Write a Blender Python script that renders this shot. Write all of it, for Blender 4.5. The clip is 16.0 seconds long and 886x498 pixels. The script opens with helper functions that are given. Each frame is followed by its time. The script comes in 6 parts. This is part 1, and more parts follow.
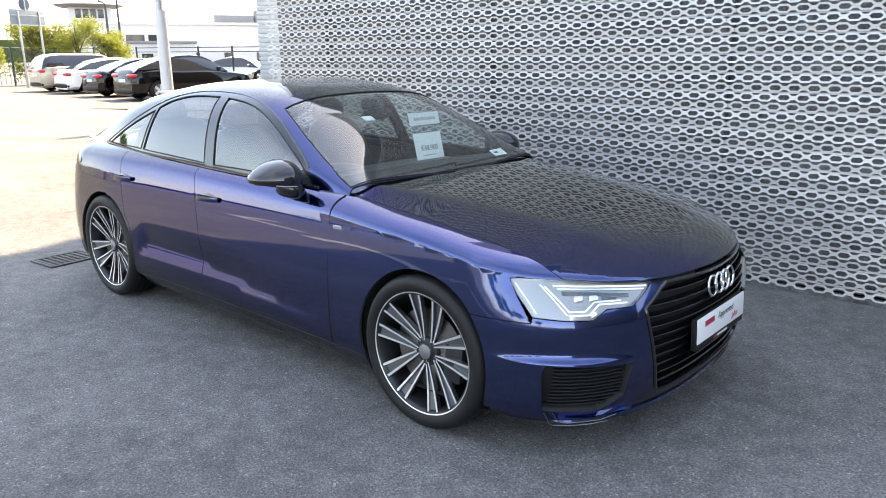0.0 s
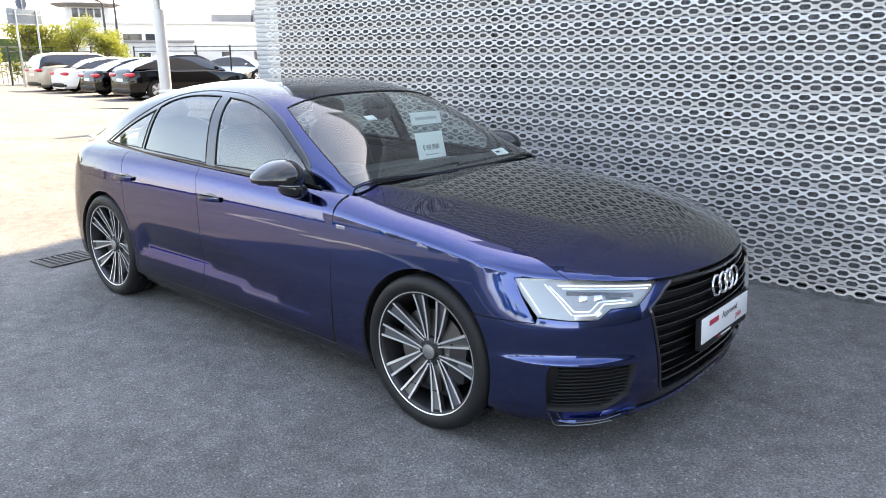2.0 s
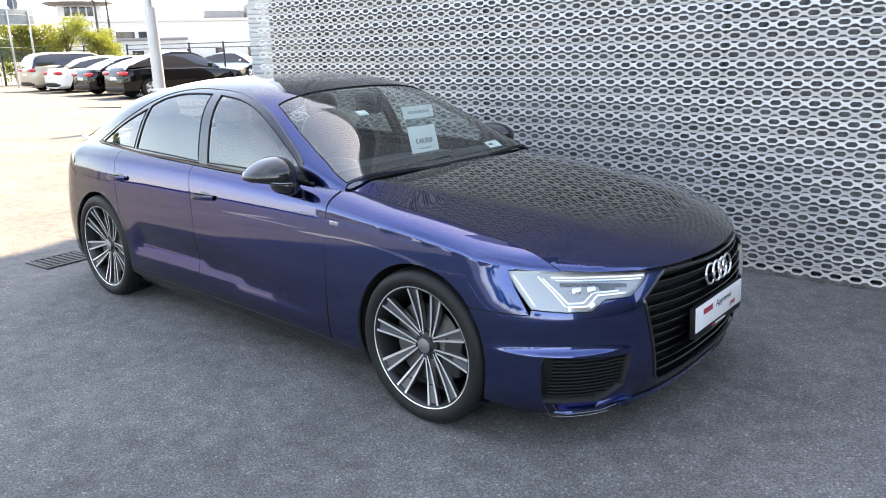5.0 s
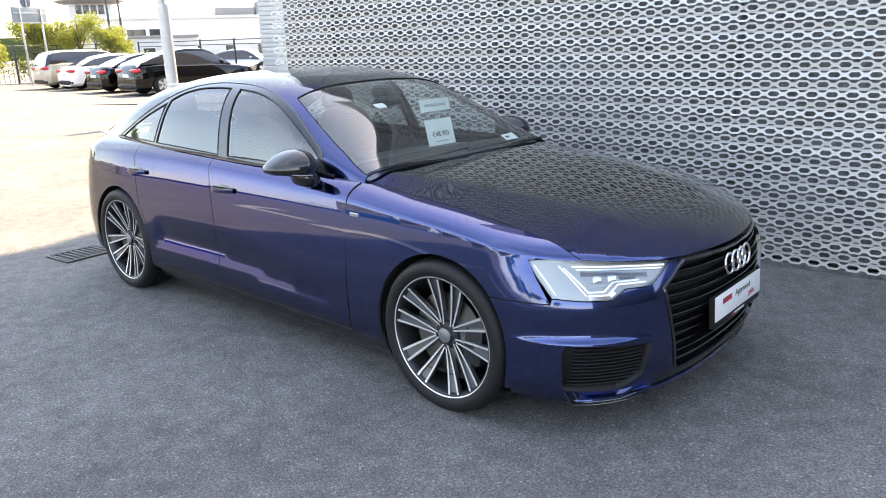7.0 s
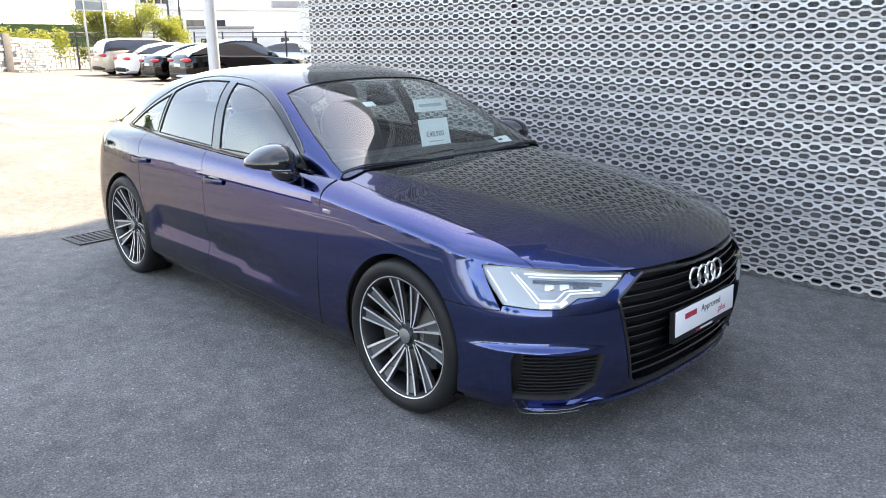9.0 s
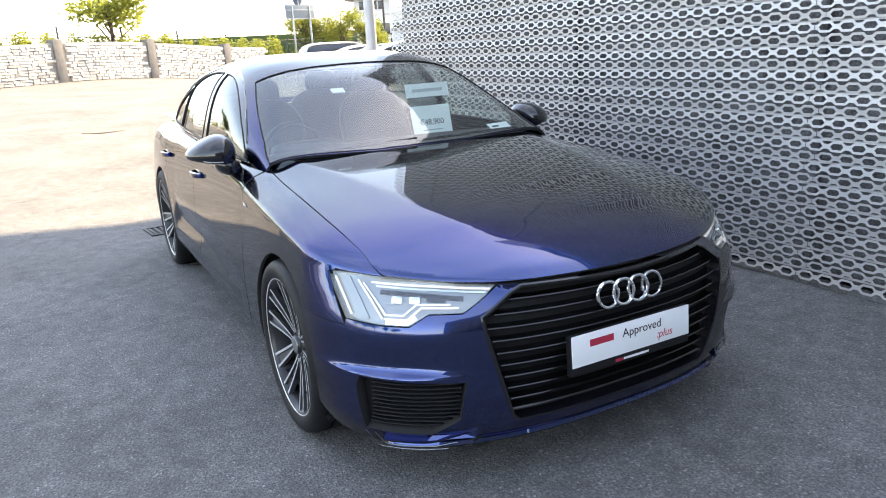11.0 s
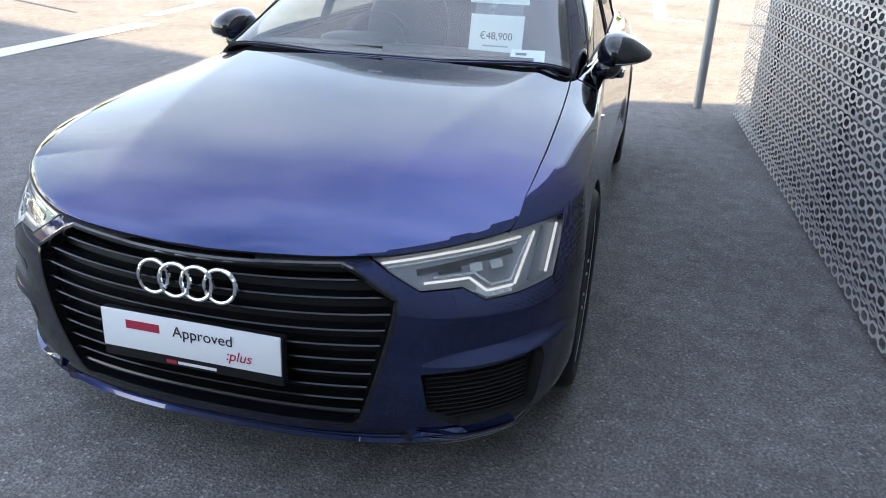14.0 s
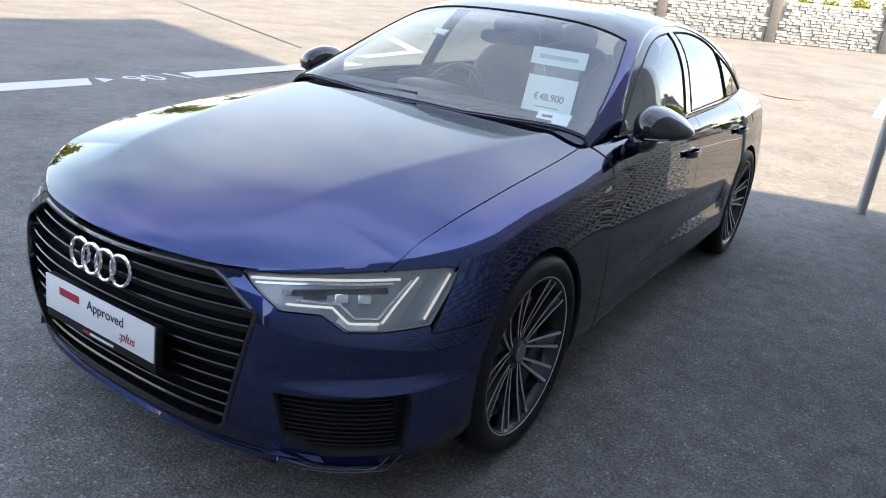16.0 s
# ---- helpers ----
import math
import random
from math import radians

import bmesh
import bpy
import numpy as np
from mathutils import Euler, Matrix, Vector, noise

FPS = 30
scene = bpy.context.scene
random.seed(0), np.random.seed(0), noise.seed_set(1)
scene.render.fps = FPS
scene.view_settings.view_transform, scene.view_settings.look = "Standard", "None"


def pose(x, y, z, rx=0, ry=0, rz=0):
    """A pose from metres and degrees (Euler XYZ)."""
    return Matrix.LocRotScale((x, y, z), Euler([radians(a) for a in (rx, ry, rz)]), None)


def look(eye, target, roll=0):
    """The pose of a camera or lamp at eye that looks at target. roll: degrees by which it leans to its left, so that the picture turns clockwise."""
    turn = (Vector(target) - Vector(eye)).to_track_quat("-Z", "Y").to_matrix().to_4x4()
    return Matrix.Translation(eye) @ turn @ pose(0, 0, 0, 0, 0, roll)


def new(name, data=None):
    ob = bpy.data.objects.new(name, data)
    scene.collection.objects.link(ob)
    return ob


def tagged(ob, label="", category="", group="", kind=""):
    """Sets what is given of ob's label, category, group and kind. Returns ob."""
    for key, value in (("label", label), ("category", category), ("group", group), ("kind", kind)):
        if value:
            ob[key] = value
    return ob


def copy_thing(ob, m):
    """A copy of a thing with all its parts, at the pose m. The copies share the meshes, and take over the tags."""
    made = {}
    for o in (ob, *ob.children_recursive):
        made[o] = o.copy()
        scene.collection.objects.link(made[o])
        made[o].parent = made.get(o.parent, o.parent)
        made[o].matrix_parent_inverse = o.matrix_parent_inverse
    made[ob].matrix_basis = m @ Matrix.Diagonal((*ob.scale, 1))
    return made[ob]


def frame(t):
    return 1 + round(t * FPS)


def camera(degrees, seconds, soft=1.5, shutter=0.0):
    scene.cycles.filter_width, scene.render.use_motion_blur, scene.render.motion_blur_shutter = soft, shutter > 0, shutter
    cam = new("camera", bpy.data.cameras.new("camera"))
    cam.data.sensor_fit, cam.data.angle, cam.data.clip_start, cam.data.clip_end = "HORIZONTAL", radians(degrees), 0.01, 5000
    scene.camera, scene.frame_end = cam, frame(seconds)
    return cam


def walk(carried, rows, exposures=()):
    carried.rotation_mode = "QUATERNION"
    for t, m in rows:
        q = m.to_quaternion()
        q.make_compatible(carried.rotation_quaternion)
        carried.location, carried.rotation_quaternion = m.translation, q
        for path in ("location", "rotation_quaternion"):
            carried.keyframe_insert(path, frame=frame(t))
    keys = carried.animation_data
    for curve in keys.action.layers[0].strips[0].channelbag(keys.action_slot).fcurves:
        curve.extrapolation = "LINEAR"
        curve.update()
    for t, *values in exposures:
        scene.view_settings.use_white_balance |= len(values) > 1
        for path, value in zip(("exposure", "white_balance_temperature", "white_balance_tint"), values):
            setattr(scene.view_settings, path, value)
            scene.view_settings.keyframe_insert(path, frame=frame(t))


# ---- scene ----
cam = camera(61.9, 16.0, soft=1.0)
PATH = [
    (0, (2.052, -3.099, 1.601), (0.773, -1.648, 1.092), -0.4),
    (0.5, (2.042, -3.09, 1.588), (0.756, -1.644, 1.082), -0.2),
    (1, (2.033, -3.106, 1.593), (0.755, -1.654, 1.085), 0.0),
    (1.5, (2.031, -3.11, 1.593), (0.754, -1.656, 1.088), -0.3),
    (2, (2.028, -3.112, 1.602), (0.754, -1.657, 1.091), -0.4),
    (2.5, (2.028, -3.112, 1.606), (0.772, -1.642, 1.097), -0.0),
    (3, (2.036, -3.103, 1.607), (0.78, -1.633, 1.095), -0.8),
    (3.5, (2.043, -3.1, 1.613), (0.787, -1.632, 1.095), -0.9),
    (6, (2.047, -3.094, 1.594), (0.773, -1.649, 1.059), -1.8),
    (6.5, (2.049, -3.1, 1.581), (0.767, -1.661, 1.045), -0.2),
    (7, (2.033, -3.152, 1.594), (0.747, -1.719, 1.054), -1.9),
    (7.5, (1.998, -3.216, 1.596), (0.741, -1.749, 1.078), -0.4),
    (8, (2.017, -3.184, 1.59), (0.768, -1.711, 1.071), 0.5),
    (8.5, (2.116, -3.086, 1.601), (0.832, -1.646, 1.074), -0.5),
    (9, (2.294, -2.903, 1.602), (0.918, -1.556, 1.059), -0.2),
    (9.5, (2.393, -2.664, 1.572), (1.026, -1.325, 0.989), 1.5),
    (10, (2.554, -2.347, 1.58), (1.127, -1.091, 0.959), -0.2),
    (10.2, (2.642, -2.218, 1.555), (1.134, -1.048, 0.958), -1.2),
    (12.3, (2.729, -0.489, 1.448), (0.878, -0.151, 0.771), 0.1),
    (12.5, (2.681, -0.299, 1.463), (0.821, -0.114, 0.751), 1.2),
    (13, (2.557, 0.184, 1.507), (0.7, 0.184, 0.763), -1.1),
    (13.5, (2.507, 0.644, 1.491), (0.666, 0.351, 0.765), -0.1),
    (14, (2.372, 1.039, 1.462), (0.593, 0.571, 0.678), 2.0),
    (14.5, (2.259, 1.388, 1.446), (0.528, 0.723, 0.696), 3.8),
    (15, (2.129, 1.724, 1.484), (0.517, 0.762, 0.794), 8.0),
    (15.5, (2.052, 1.805, 1.482), (0.433, 0.832, 0.823), 6.6),
    (16, (2.051, 1.81, 1.477), (0.448, 0.822, 0.804), 6.5),
]
walk(cam, [(t, look(eye, target, roll)) for t, eye, target, roll in PATH], [(0, 2.44, 8100, 13), (8.5, 2.46, 8100, 13), (10.0, 2.51, 8100, 13), (12.5, 2.25, 7750, 12), (13.6, 2.27, 7750, 12), (14.4, 2.41, 7800, 12), (15.2, 2.17, 7750, 12), (16, 2.18, 7750, 12)])

# ---- place ----

# ---- world and light ----
SUN_EL, SUN_AZ = radians(45), math.atan2(-0.276, 0.961)
world = bpy.data.worlds.new("sky")
scene.world = world
world.use_nodes = True
wn = world.node_tree.nodes
sky = wn.new("ShaderNodeTexSky")
sky.sky_type, sky.sun_disc = "NISHITA", False
sky.sun_elevation, sky.sun_rotation = SUN_EL, SUN_AZ
sky.dust_density, sky.ozone_density = 0.8, 1.6
# thin high cloud over the clear sky
wco, wno, wmp, wmx = (wn.new("ShaderNode" + k) for k in ("TexCoord", "TexNoise", "MapRange", "Mix"))
wno.inputs["Scale"].default_value, wno.inputs["Detail"].default_value = 2.2, 6
for i, v in enumerate((0.34, 0.80, 0.0, 0.32), 1):
    wmp.inputs[i].default_value = v
wmx.data_type = "RGBA"
wmx.inputs[7].default_value = (6.3, 7.2, 8.6, 1)
wl = world.node_tree.links
wl.new(wco.outputs["Generated"], wno.inputs["Vector"])
wl.new(wno.outputs[0], wmp.inputs[0])
# bright haze low over the horizon
wse, whz, wmax = (wn.new("ShaderNode" + k) for k in ("SeparateXYZ", "MapRange", "Math"))
for i, v in enumerate((0.02, 0.24, 0.28, 0.0), 1):
    whz.inputs[i].default_value = v
wmax.operation = "MAXIMUM"
wl.new(wco.outputs["Generated"], wse.inputs[0])
wl.new(wse.outputs[2], whz.inputs[0])
wl.new(wmp.outputs[0], wmax.inputs[0])
wl.new(whz.outputs[0], wmax.inputs[1])
wl.new(wmax.outputs[0], wmx.inputs[0])
wl.new(sky.outputs[0], wmx.inputs[6])
wl.new(wmx.outputs[2], wn["Background"].inputs[0])
wn["Background"].inputs[1].default_value = 0.15
sun_data = bpy.data.lights.new("sun", "SUN")
sun_data.energy, sun_data.angle, sun_data.color = 4.0, radians(0.6), (1.0, 0.87, 0.67)
sun = new("sun", sun_data)
sun_dir = Vector((math.sin(SUN_AZ) * math.cos(SUN_EL), math.cos(SUN_AZ) * math.cos(SUN_EL), math.sin(SUN_EL)))
sun.matrix_world = look((0, 0, 30), Vector((0, 0, 30)) - sun_dir)


# ---- materials ----
def material(name, colour, rough=0.5, metal=0.0, coat=0.0, noise_scale=0.0, amount=0.15, bump=0.0, bump_scale=200.0, spec=0.5, emit=None):
    """A principled material with colour variation at two scales and fine relief."""
    m = bpy.data.materials.new(name)
    m.use_nodes = True
    nt = m.node_tree
    b = nt.nodes["Principled BSDF"]
    b.inputs["Base Color"].default_value = (*colour, 1)
    b.inputs["Roughness"].default_value = rough
    b.inputs["Metallic"].default_value = metal
    b.inputs["Coat Weight"].default_value = coat
    b.inputs["Coat Roughness"].default_value = 0.02
    b.inputs["Specular IOR Level"].default_value = spec
    if emit:
        b.inputs["Emission Color"].default_value = (*emit[0], 1)
        b.inputs["Emission Strength"].default_value = emit[1]
    co = nt.nodes.new("ShaderNodeTexCoord")
    if noise_scale:
        a = nt.nodes.new("ShaderNodeTexNoise")
        a.inputs["Scale"].default_value, a.inputs["Detail"].default_value = noise_scale, 8
        c = nt.nodes.new("ShaderNodeTexNoise")
        c.inputs["Scale"].default_value, c.inputs["Detail"].default_value = noise_scale * 17, 4
        add = nt.nodes.new("ShaderNodeMath")
        add.operation = "ADD"
        mp = nt.nodes.new("ShaderNodeMapRange")
        mp.inputs[1].default_value, mp.inputs[2].default_value = 0.6, 1.4
        mp.inputs[3].default_value, mp.inputs[4].default_value = 1 - amount, 1 + amount
        mul = nt.nodes.new("ShaderNodeVectorMath")
        mul.operation = "SCALE"
        mul.inputs[0].default_value = colour
        for n in (a, c):
            nt.links.new(co.outputs["Object"], n.inputs["Vector"])
        nt.links.new(a.outputs[0], add.inputs[0])
        nt.links.new(c.outputs[0], add.inputs[1])
        nt.links.new(add.outputs[0], mp.inputs[0])
        nt.links.new(mp.outputs[0], mul.inputs["Scale"])
        nt.links.new(mul.outputs[0], b.inputs["Base Color"])
    if bump:
        d = nt.nodes.new("ShaderNodeTexNoise")
        d.inputs["Scale"].default_value, d.inputs["Detail"].default_value = bump_scale, 4
        bp = nt.nodes.new("ShaderNodeBump")
        bp.inputs["Strength"].default_value, bp.inputs["Distance"].default_value = bump, 0.004
        nt.links.new(co.outputs["Object"], d.inputs["Vector"])
        nt.links.new(d.outputs[0], bp.inputs["Height"])
        nt.links.new(bp.outputs[0], b.inputs["Normal"])
    return m


def glass(name, tint, gloss=0.06, rough=0.0):
    """Thin pane: tinted see-through with a mirror coat that follows Fresnel."""
    m = bpy.data.materials.new(name)
    m.use_nodes = True
    nt = m.node_tree
    nt.nodes.remove(nt.nodes["Principled BSDF"])
    tr, gl, mx, lw, pw, mp = (nt.nodes.new("ShaderNode" + k) for k in ("BsdfTransparent", "BsdfGlossy", "MixShader", "LayerWeight", "Math", "MapRange"))
    tr.inputs[0].default_value = (*tint, 1)
    gl.inputs["Roughness"].default_value = rough
    lw.inputs[0].default_value = 0.5
    pw.operation = "POWER"
    pw.inputs[1].default_value = 5.0
    mp.inputs[3].default_value, mp.inputs[4].default_value = gloss, 1.0
    nt.links.new(lw.outputs["Facing"], pw.inputs[0])
    nt.links.new(pw.outputs[0], mp.inputs[0])
    nt.links.new(mp.outputs[0], mx.inputs[0])
    nt.links.new(tr.outputs[0], mx.inputs[1])
    nt.links.new(gl.outputs[0], mx.inputs[2])
    nt.links.new(mx.outputs[0], nt.nodes["Material Output"].inputs[0])
    return m


def car_paint(name, base, flake, rough=0.17, ior=1.4):
    """Metallic paint under clear coat."""
    m = material(name, base, rough, 1.0, 1.0)
    nt = m.node_tree
    b = nt.nodes["Principled BSDF"]
    b.inputs["Coat IOR"].default_value = ior
    # dark tint towards grazing, so that the clear coat alone mirrors there
    b.inputs["Specular Tint"].default_value = (*[0.5 * c for c in flake], 1)
    b.inputs["Coat Roughness"].default_value = 0.012
    co = nt.nodes["Texture Coordinate"]
    v = nt.nodes.new("ShaderNodeTexVoronoi")
    v.inputs["Scale"].default_value = 1500
    mix = nt.nodes.new("ShaderNodeMix")
    mix.data_type = "RGBA"
    mix.inputs[6].default_value, mix.inputs[7].default_value = (*base, 1), (*flake, 1)
    nt.links.new(co.outputs["Object"], v.inputs["Vector"])
    nt.links.new(v.outputs["Color"], mix.inputs[0])
    nt.links.new(mix.outputs[2], b.inputs["Base Color"])
    return m


BLUE = car_paint("blue_metallic_paint", (0.0009, 0.0095, 0.062), (0.0018, 0.033, 0.20), ior=1.70)
BLACK_GLOSS = material("gloss_black", (0.006, 0.006, 0.008), 0.12, 0, 0.6)
BLACK_PLASTIC = material("black_plastic", (0.009, 0.009, 0.010), 0.5, 0, 0, 40, 0.2, 0.3, 900, 0.25)
DARK = material("underbody_and_gap_shade_black", (0.006, 0.006, 0.007), 0.8, 0, 0, 9, 0.3)
RUBBER = material("tyre_rubber", (0.008, 0.008, 0.009), 0.55, 0, 0, 14, 0.25, 0.3, 300, 0.3)
CHROME = material("chrome", (0.82, 0.83, 0.85), 0.09, 1.0)
ALU_CUT = material("machined_aluminium", (0.74, 0.74, 0.75), 0.34, 0.7, 0.3, 60, 0.05)
ALU_GREY = material("grey_wheel_paint", (0.20, 0.205, 0.215), 0.30, 0.9, 0.4)
WHEEL_DARK = material("dark_wheel_barrel", (0.035, 0.035, 0.038), 0.4, 0.6, 0.2)
STEEL_DISC = material("brake_disc_steel", (0.25, 0.24, 0.23), 0.35, 1.0, 0, 80, 0.2)
TINT = glass("tinted_car_glass", (0.84, 0.93, 0.91), 0.165)
SIDE_GLASS = glass("green_tinted_side_glass", (0.80, 0.88, 0.87), 0.19)
PRIVACY = glass("dark_side_glass", (0.42, 0.47, 0.48), 0.22)
CLEAR = glass("clear_lens", (0.90, 0.93, 0.95))
MIRROR = material("mirror_glass", (0.8, 0.82, 0.84), 0.02, 1.0)
LED = material("led_light_guide", (0.62, 0.64, 0.66), 0.25, 0, 0.5, emit=((0.93, 0.97, 1.0), 0.12))
REFLECTOR = material("lamp_reflector", (0.34, 0.35, 0.36), 0.45, 1.0)
LAMP_DARK = material("lamp_housing_grey", (0.32, 0.33, 0.34), 0.32, 0.6)
PLATE_WHITE = material("plate_white", (0.78, 0.79, 0.80), 0.35, 0, 0.3, 30, 0.02)
TEXT_RED = material("print_red", (0.42, 0.02, 0.05), 0.5)
TEXT_DARK = material("print_dark", (0.02, 0.02, 0.025), 0.5)
TEXT_WHITE = material("print_white", (0.75, 0.75, 0.76), 0.5)
PAPER = material("paper", (0.88, 0.90, 0.88), 0.7, 0, 0, 20, 0.03)
SEAT = material("dark_grey_leather", (0.032, 0.034, 0.036), 0.45, 0, 0, 30, 0.25, 0.2, 500)
RED_LENS = material("red_lamp_lens", (0.50, 0.012, 0.025), 0.3, 0, 0.3)


def asphalt(name, base, light, dark):
    """Tarmac: stone grain, pale chips, broad stains."""
    m = material(name, base, 0.85, 0, 0)
    nt = m.node_tree
    b, co = nt.nodes["Principled BSDF"], nt.nodes["Texture Coordinate"]
    big, mid, grain = (nt.nodes.new("ShaderNodeTexNoise") for _ in range(3))
    vor = nt.nodes.new("ShaderNodeTexVoronoi")
    for n, s, d in ((big, 0.9, 5), (mid, 9, 6), (grain, 95, 5)):
        n.inputs["Scale"].default_value, n.inputs["Detail"].default_value = s, d
        nt.links.new(co.outputs["Object"], n.inputs["Vector"])
    vor.inputs["Scale"].default_value = 115
    nt.links.new(co.outputs["Object"], vor.inputs["Vector"])
    ramp = nt.nodes.new("ShaderNodeValToRGB")
    e = ramp.color_ramp.elements
    e[0].position, e[0].color = 0.30, (*dark, 1)
    e[1].position, e[1].color = 0.62, (*base, 1)
    x = e.new(0.78)
    x.color = (*light, 1)
    nt.links.new(grain.outputs[0], ramp.inputs[0])
    chips = nt.nodes.new("ShaderNodeValToRGB")
    chips.color_ramp.elements[0].position, chips.color_ramp.elements[1].position = 0.972, 1.0
    sep = nt.nodes.new("ShaderNodeSeparateColor")
    nt.links.new(vor.outputs["Color"], sep.inputs[0])
    nt.links.new(sep.outputs[0], chips.inputs[0])
    mixc = nt.nodes.new("ShaderNodeMix")
    mixc.data_type = "RGBA"
    mixc.inputs[7].default_value = (*light, 1)
    nt.links.new(chips.outputs[0], mixc.inputs[0])
    # every stone of the aggregate a little lighter or darker
    each, tone = nt.nodes.new("ShaderNodeMapRange"), nt.nodes.new("ShaderNodeVectorMath")
    each.inputs[3].default_value, each.inputs[4].default_value = 0.72, 1.28
    tone.operation = "SCALE"
    nt.links.new(sep.outputs[1], each.inputs[0])
    nt.links.new(ramp.outputs[0], tone.inputs[0])
    nt.links.new(each.outputs[0], tone.inputs["Scale"])
    nt.links.new(tone.outputs[0], mixc.inputs[6])
    stain = nt.nodes.new("ShaderNodeMath")
    stain.operation = "ADD"
    nt.links.new(big.outputs[0], stain.inputs[0])
    nt.links.new(mid.outputs[0], stain.inputs[1])
    mp = nt.nodes.new("ShaderNodeMapRange")
    for i, v in enumerate((0.7, 1.3, 0.66, 1.28), 1):
        mp.inputs[i].default_value = v
    nt.links.new(stain.outputs[0], mp.inputs[0])
    mul = nt.nodes.new("ShaderNodeVectorMath")
    mul.operation = "SCALE"
    nt.links.new(mixc.outputs[2], mul.inputs[0])
    nt.links.new(mp.outputs[0], mul.inputs["Scale"])
    nt.links.new(mul.outputs[0], b.inputs["Base Color"])
    bp = nt.nodes.new("ShaderNodeBump")
    bp.inputs["Strength"].default_value, bp.inputs["Distance"].default_value = 0.8, 0.004
    nt.links.new(vor.outputs["Distance"], bp.inputs["Height"])
    nt.links.new(bp.outputs[0], b.inputs["Normal"])
    return m


ASPHALT = asphalt("dark_tarmac", (0.160, 0.154, 0.148), (0.30, 0.29, 0.28), (0.075, 0.072, 0.071))
WHITE_LINE = material("road_paint_white", (0.50, 0.50, 0.48), 0.7, 0, 0, 12, 0.12, 0.5, 300)
PANEL = material("perforated_aluminium", (0.50, 0.49, 0.48), 0.42, 0.35, 0, 3, 0.10, 0.1, 60)
BACKING = material("dark_membrane", (0.13, 0.13, 0.135), 0.8, 0, 0, 5, 0.7)
UPPER_PANEL = material("dark_grey_cladding_panel", (0.10, 0.105, 0.11), 0.35, 0.2, 0, 1.2, 0.12)
CLADDING = material("grey_cladding", (0.5, 0.5, 0.5), 0.5, 0.2, 0, 2, 0.1)


# ---- building helpers ----
def link(name, me, mat, parent=None, label=""):
    if mat:
        me.materials.append(mat)
    ob = new(name, me)
    if parent:
        ob.parent = parent
    if label:
        ob["label"] = label
    return ob


def part(name, bm, mat, parent=None, label="", smooth=True):
    """One mesh object from a bmesh, under a thing or a part."""
    me = bpy.data.meshes.new(name)
    bmesh.ops.recalc_face_normals(bm, faces=bm.faces)
    bm.to_mesh(me)
    bm.free()
    if smooth:
        me.shade_smooth()
        me.set_sharp_from_angle(angle=radians(38))
    return link(name, me, mat, parent, label)


def raw(name, verts, faces, mat, parent=None, label="", smooth=False):
    me = bpy.data.meshes.new(name)
    me.from_pydata([tuple(v) for v in verts], [], faces)
    if smooth:
        me.shade_smooth()
        me.set_sharp_from_angle(angle=radians(38))
    return link(name, me, mat, parent, label)


def box(bm, lo, hi, bevel=0.0, m=None):
    """A bevelled box from corner to corner, added to bm."""
    got = bmesh.ops.create_cube(bm, size=1)["verts"]
    lo, hi = Vector(lo), Vector(hi)
    for v in got:
        v.co = Vector([lo[i] + (v.co[i] + 0.5) * (hi[i] - lo[i]) for i in range(3)])
    if bevel:
        edges = list({e for v in got for e in v.link_edges})
        got = bmesh.ops.bevel(bm, geom=edges, offset=bevel, segments=2, affect="EDGES", profile=0.6)["verts"]
        got = list({v for v in got})
    if m:
        for v in {w for v in got for f in v.link_faces for w in f.verts}:
            v.co = m @ v.co
    return got


def boxpart(name, lo, hi, mat, parent=None, bevel=0.004, label=""):
    bm = bmesh.new()
    box(bm, lo, hi, bevel)
    return part(name, bm, mat, parent, label)


def tube(bm, points, radius, sides=10, closed=False, ends=True):
    """A round bar along points; radius a number or one for each point."""
    pts = [Vector(p) for p in points]
    n = len(pts)
    rings = []
    up = Vector((0, 0, 1))
    for i, p in enumerate(pts):
        a, b = (pts[i - 1], pts[(i + 1) % n]) if closed else (pts[max(i - 1, 0)], pts[min(i + 1, n - 1)])
        d = (b - a).normalized()
        ref = up if abs(d.z) < 0.95 else Vector((1, 0, 0))
        u = d.cross(ref).normalized()
        w = u.cross(d)
        r = radius[i] if isinstance(radius, (list, tuple)) else radius
        rings.append([bm.verts.new(p + r * (math.cos(k * math.tau / sides) * u + math.sin(k * math.tau / sides) * w)) for k in range(sides)])
    for i in range(n if closed else n - 1):
        a, b = rings[i], rings[(i + 1) % n]
        for k in range(sides):
            bm.faces.new((a[k], a[(k + 1) % sides], b[(k + 1) % sides], b[k]))
    if ends and not closed:
        bm.faces.new(rings[0][::-1])
        bm.faces.new(rings[-1])


def lathe(bm, profile, sides=64, m=None):
    """Revolves (radius, height) pairs round the local y axis."""
    rings = []
    for r, h in profile:
        ring = []
        for k in range(sides):
            a = k * math.tau / sides
            p = Vector((r * math.cos(a), h, r * math.sin(a)))
            ring.append(bm.verts.new(m @ p if m else p))
        rings.append(ring)
    for a, b in zip(rings, rings[1:]):
        for k in range(sides):
            bm.faces.new((a[k], a[(k + 1) % sides], b[(k + 1) % sides], b[k]))
    return rings


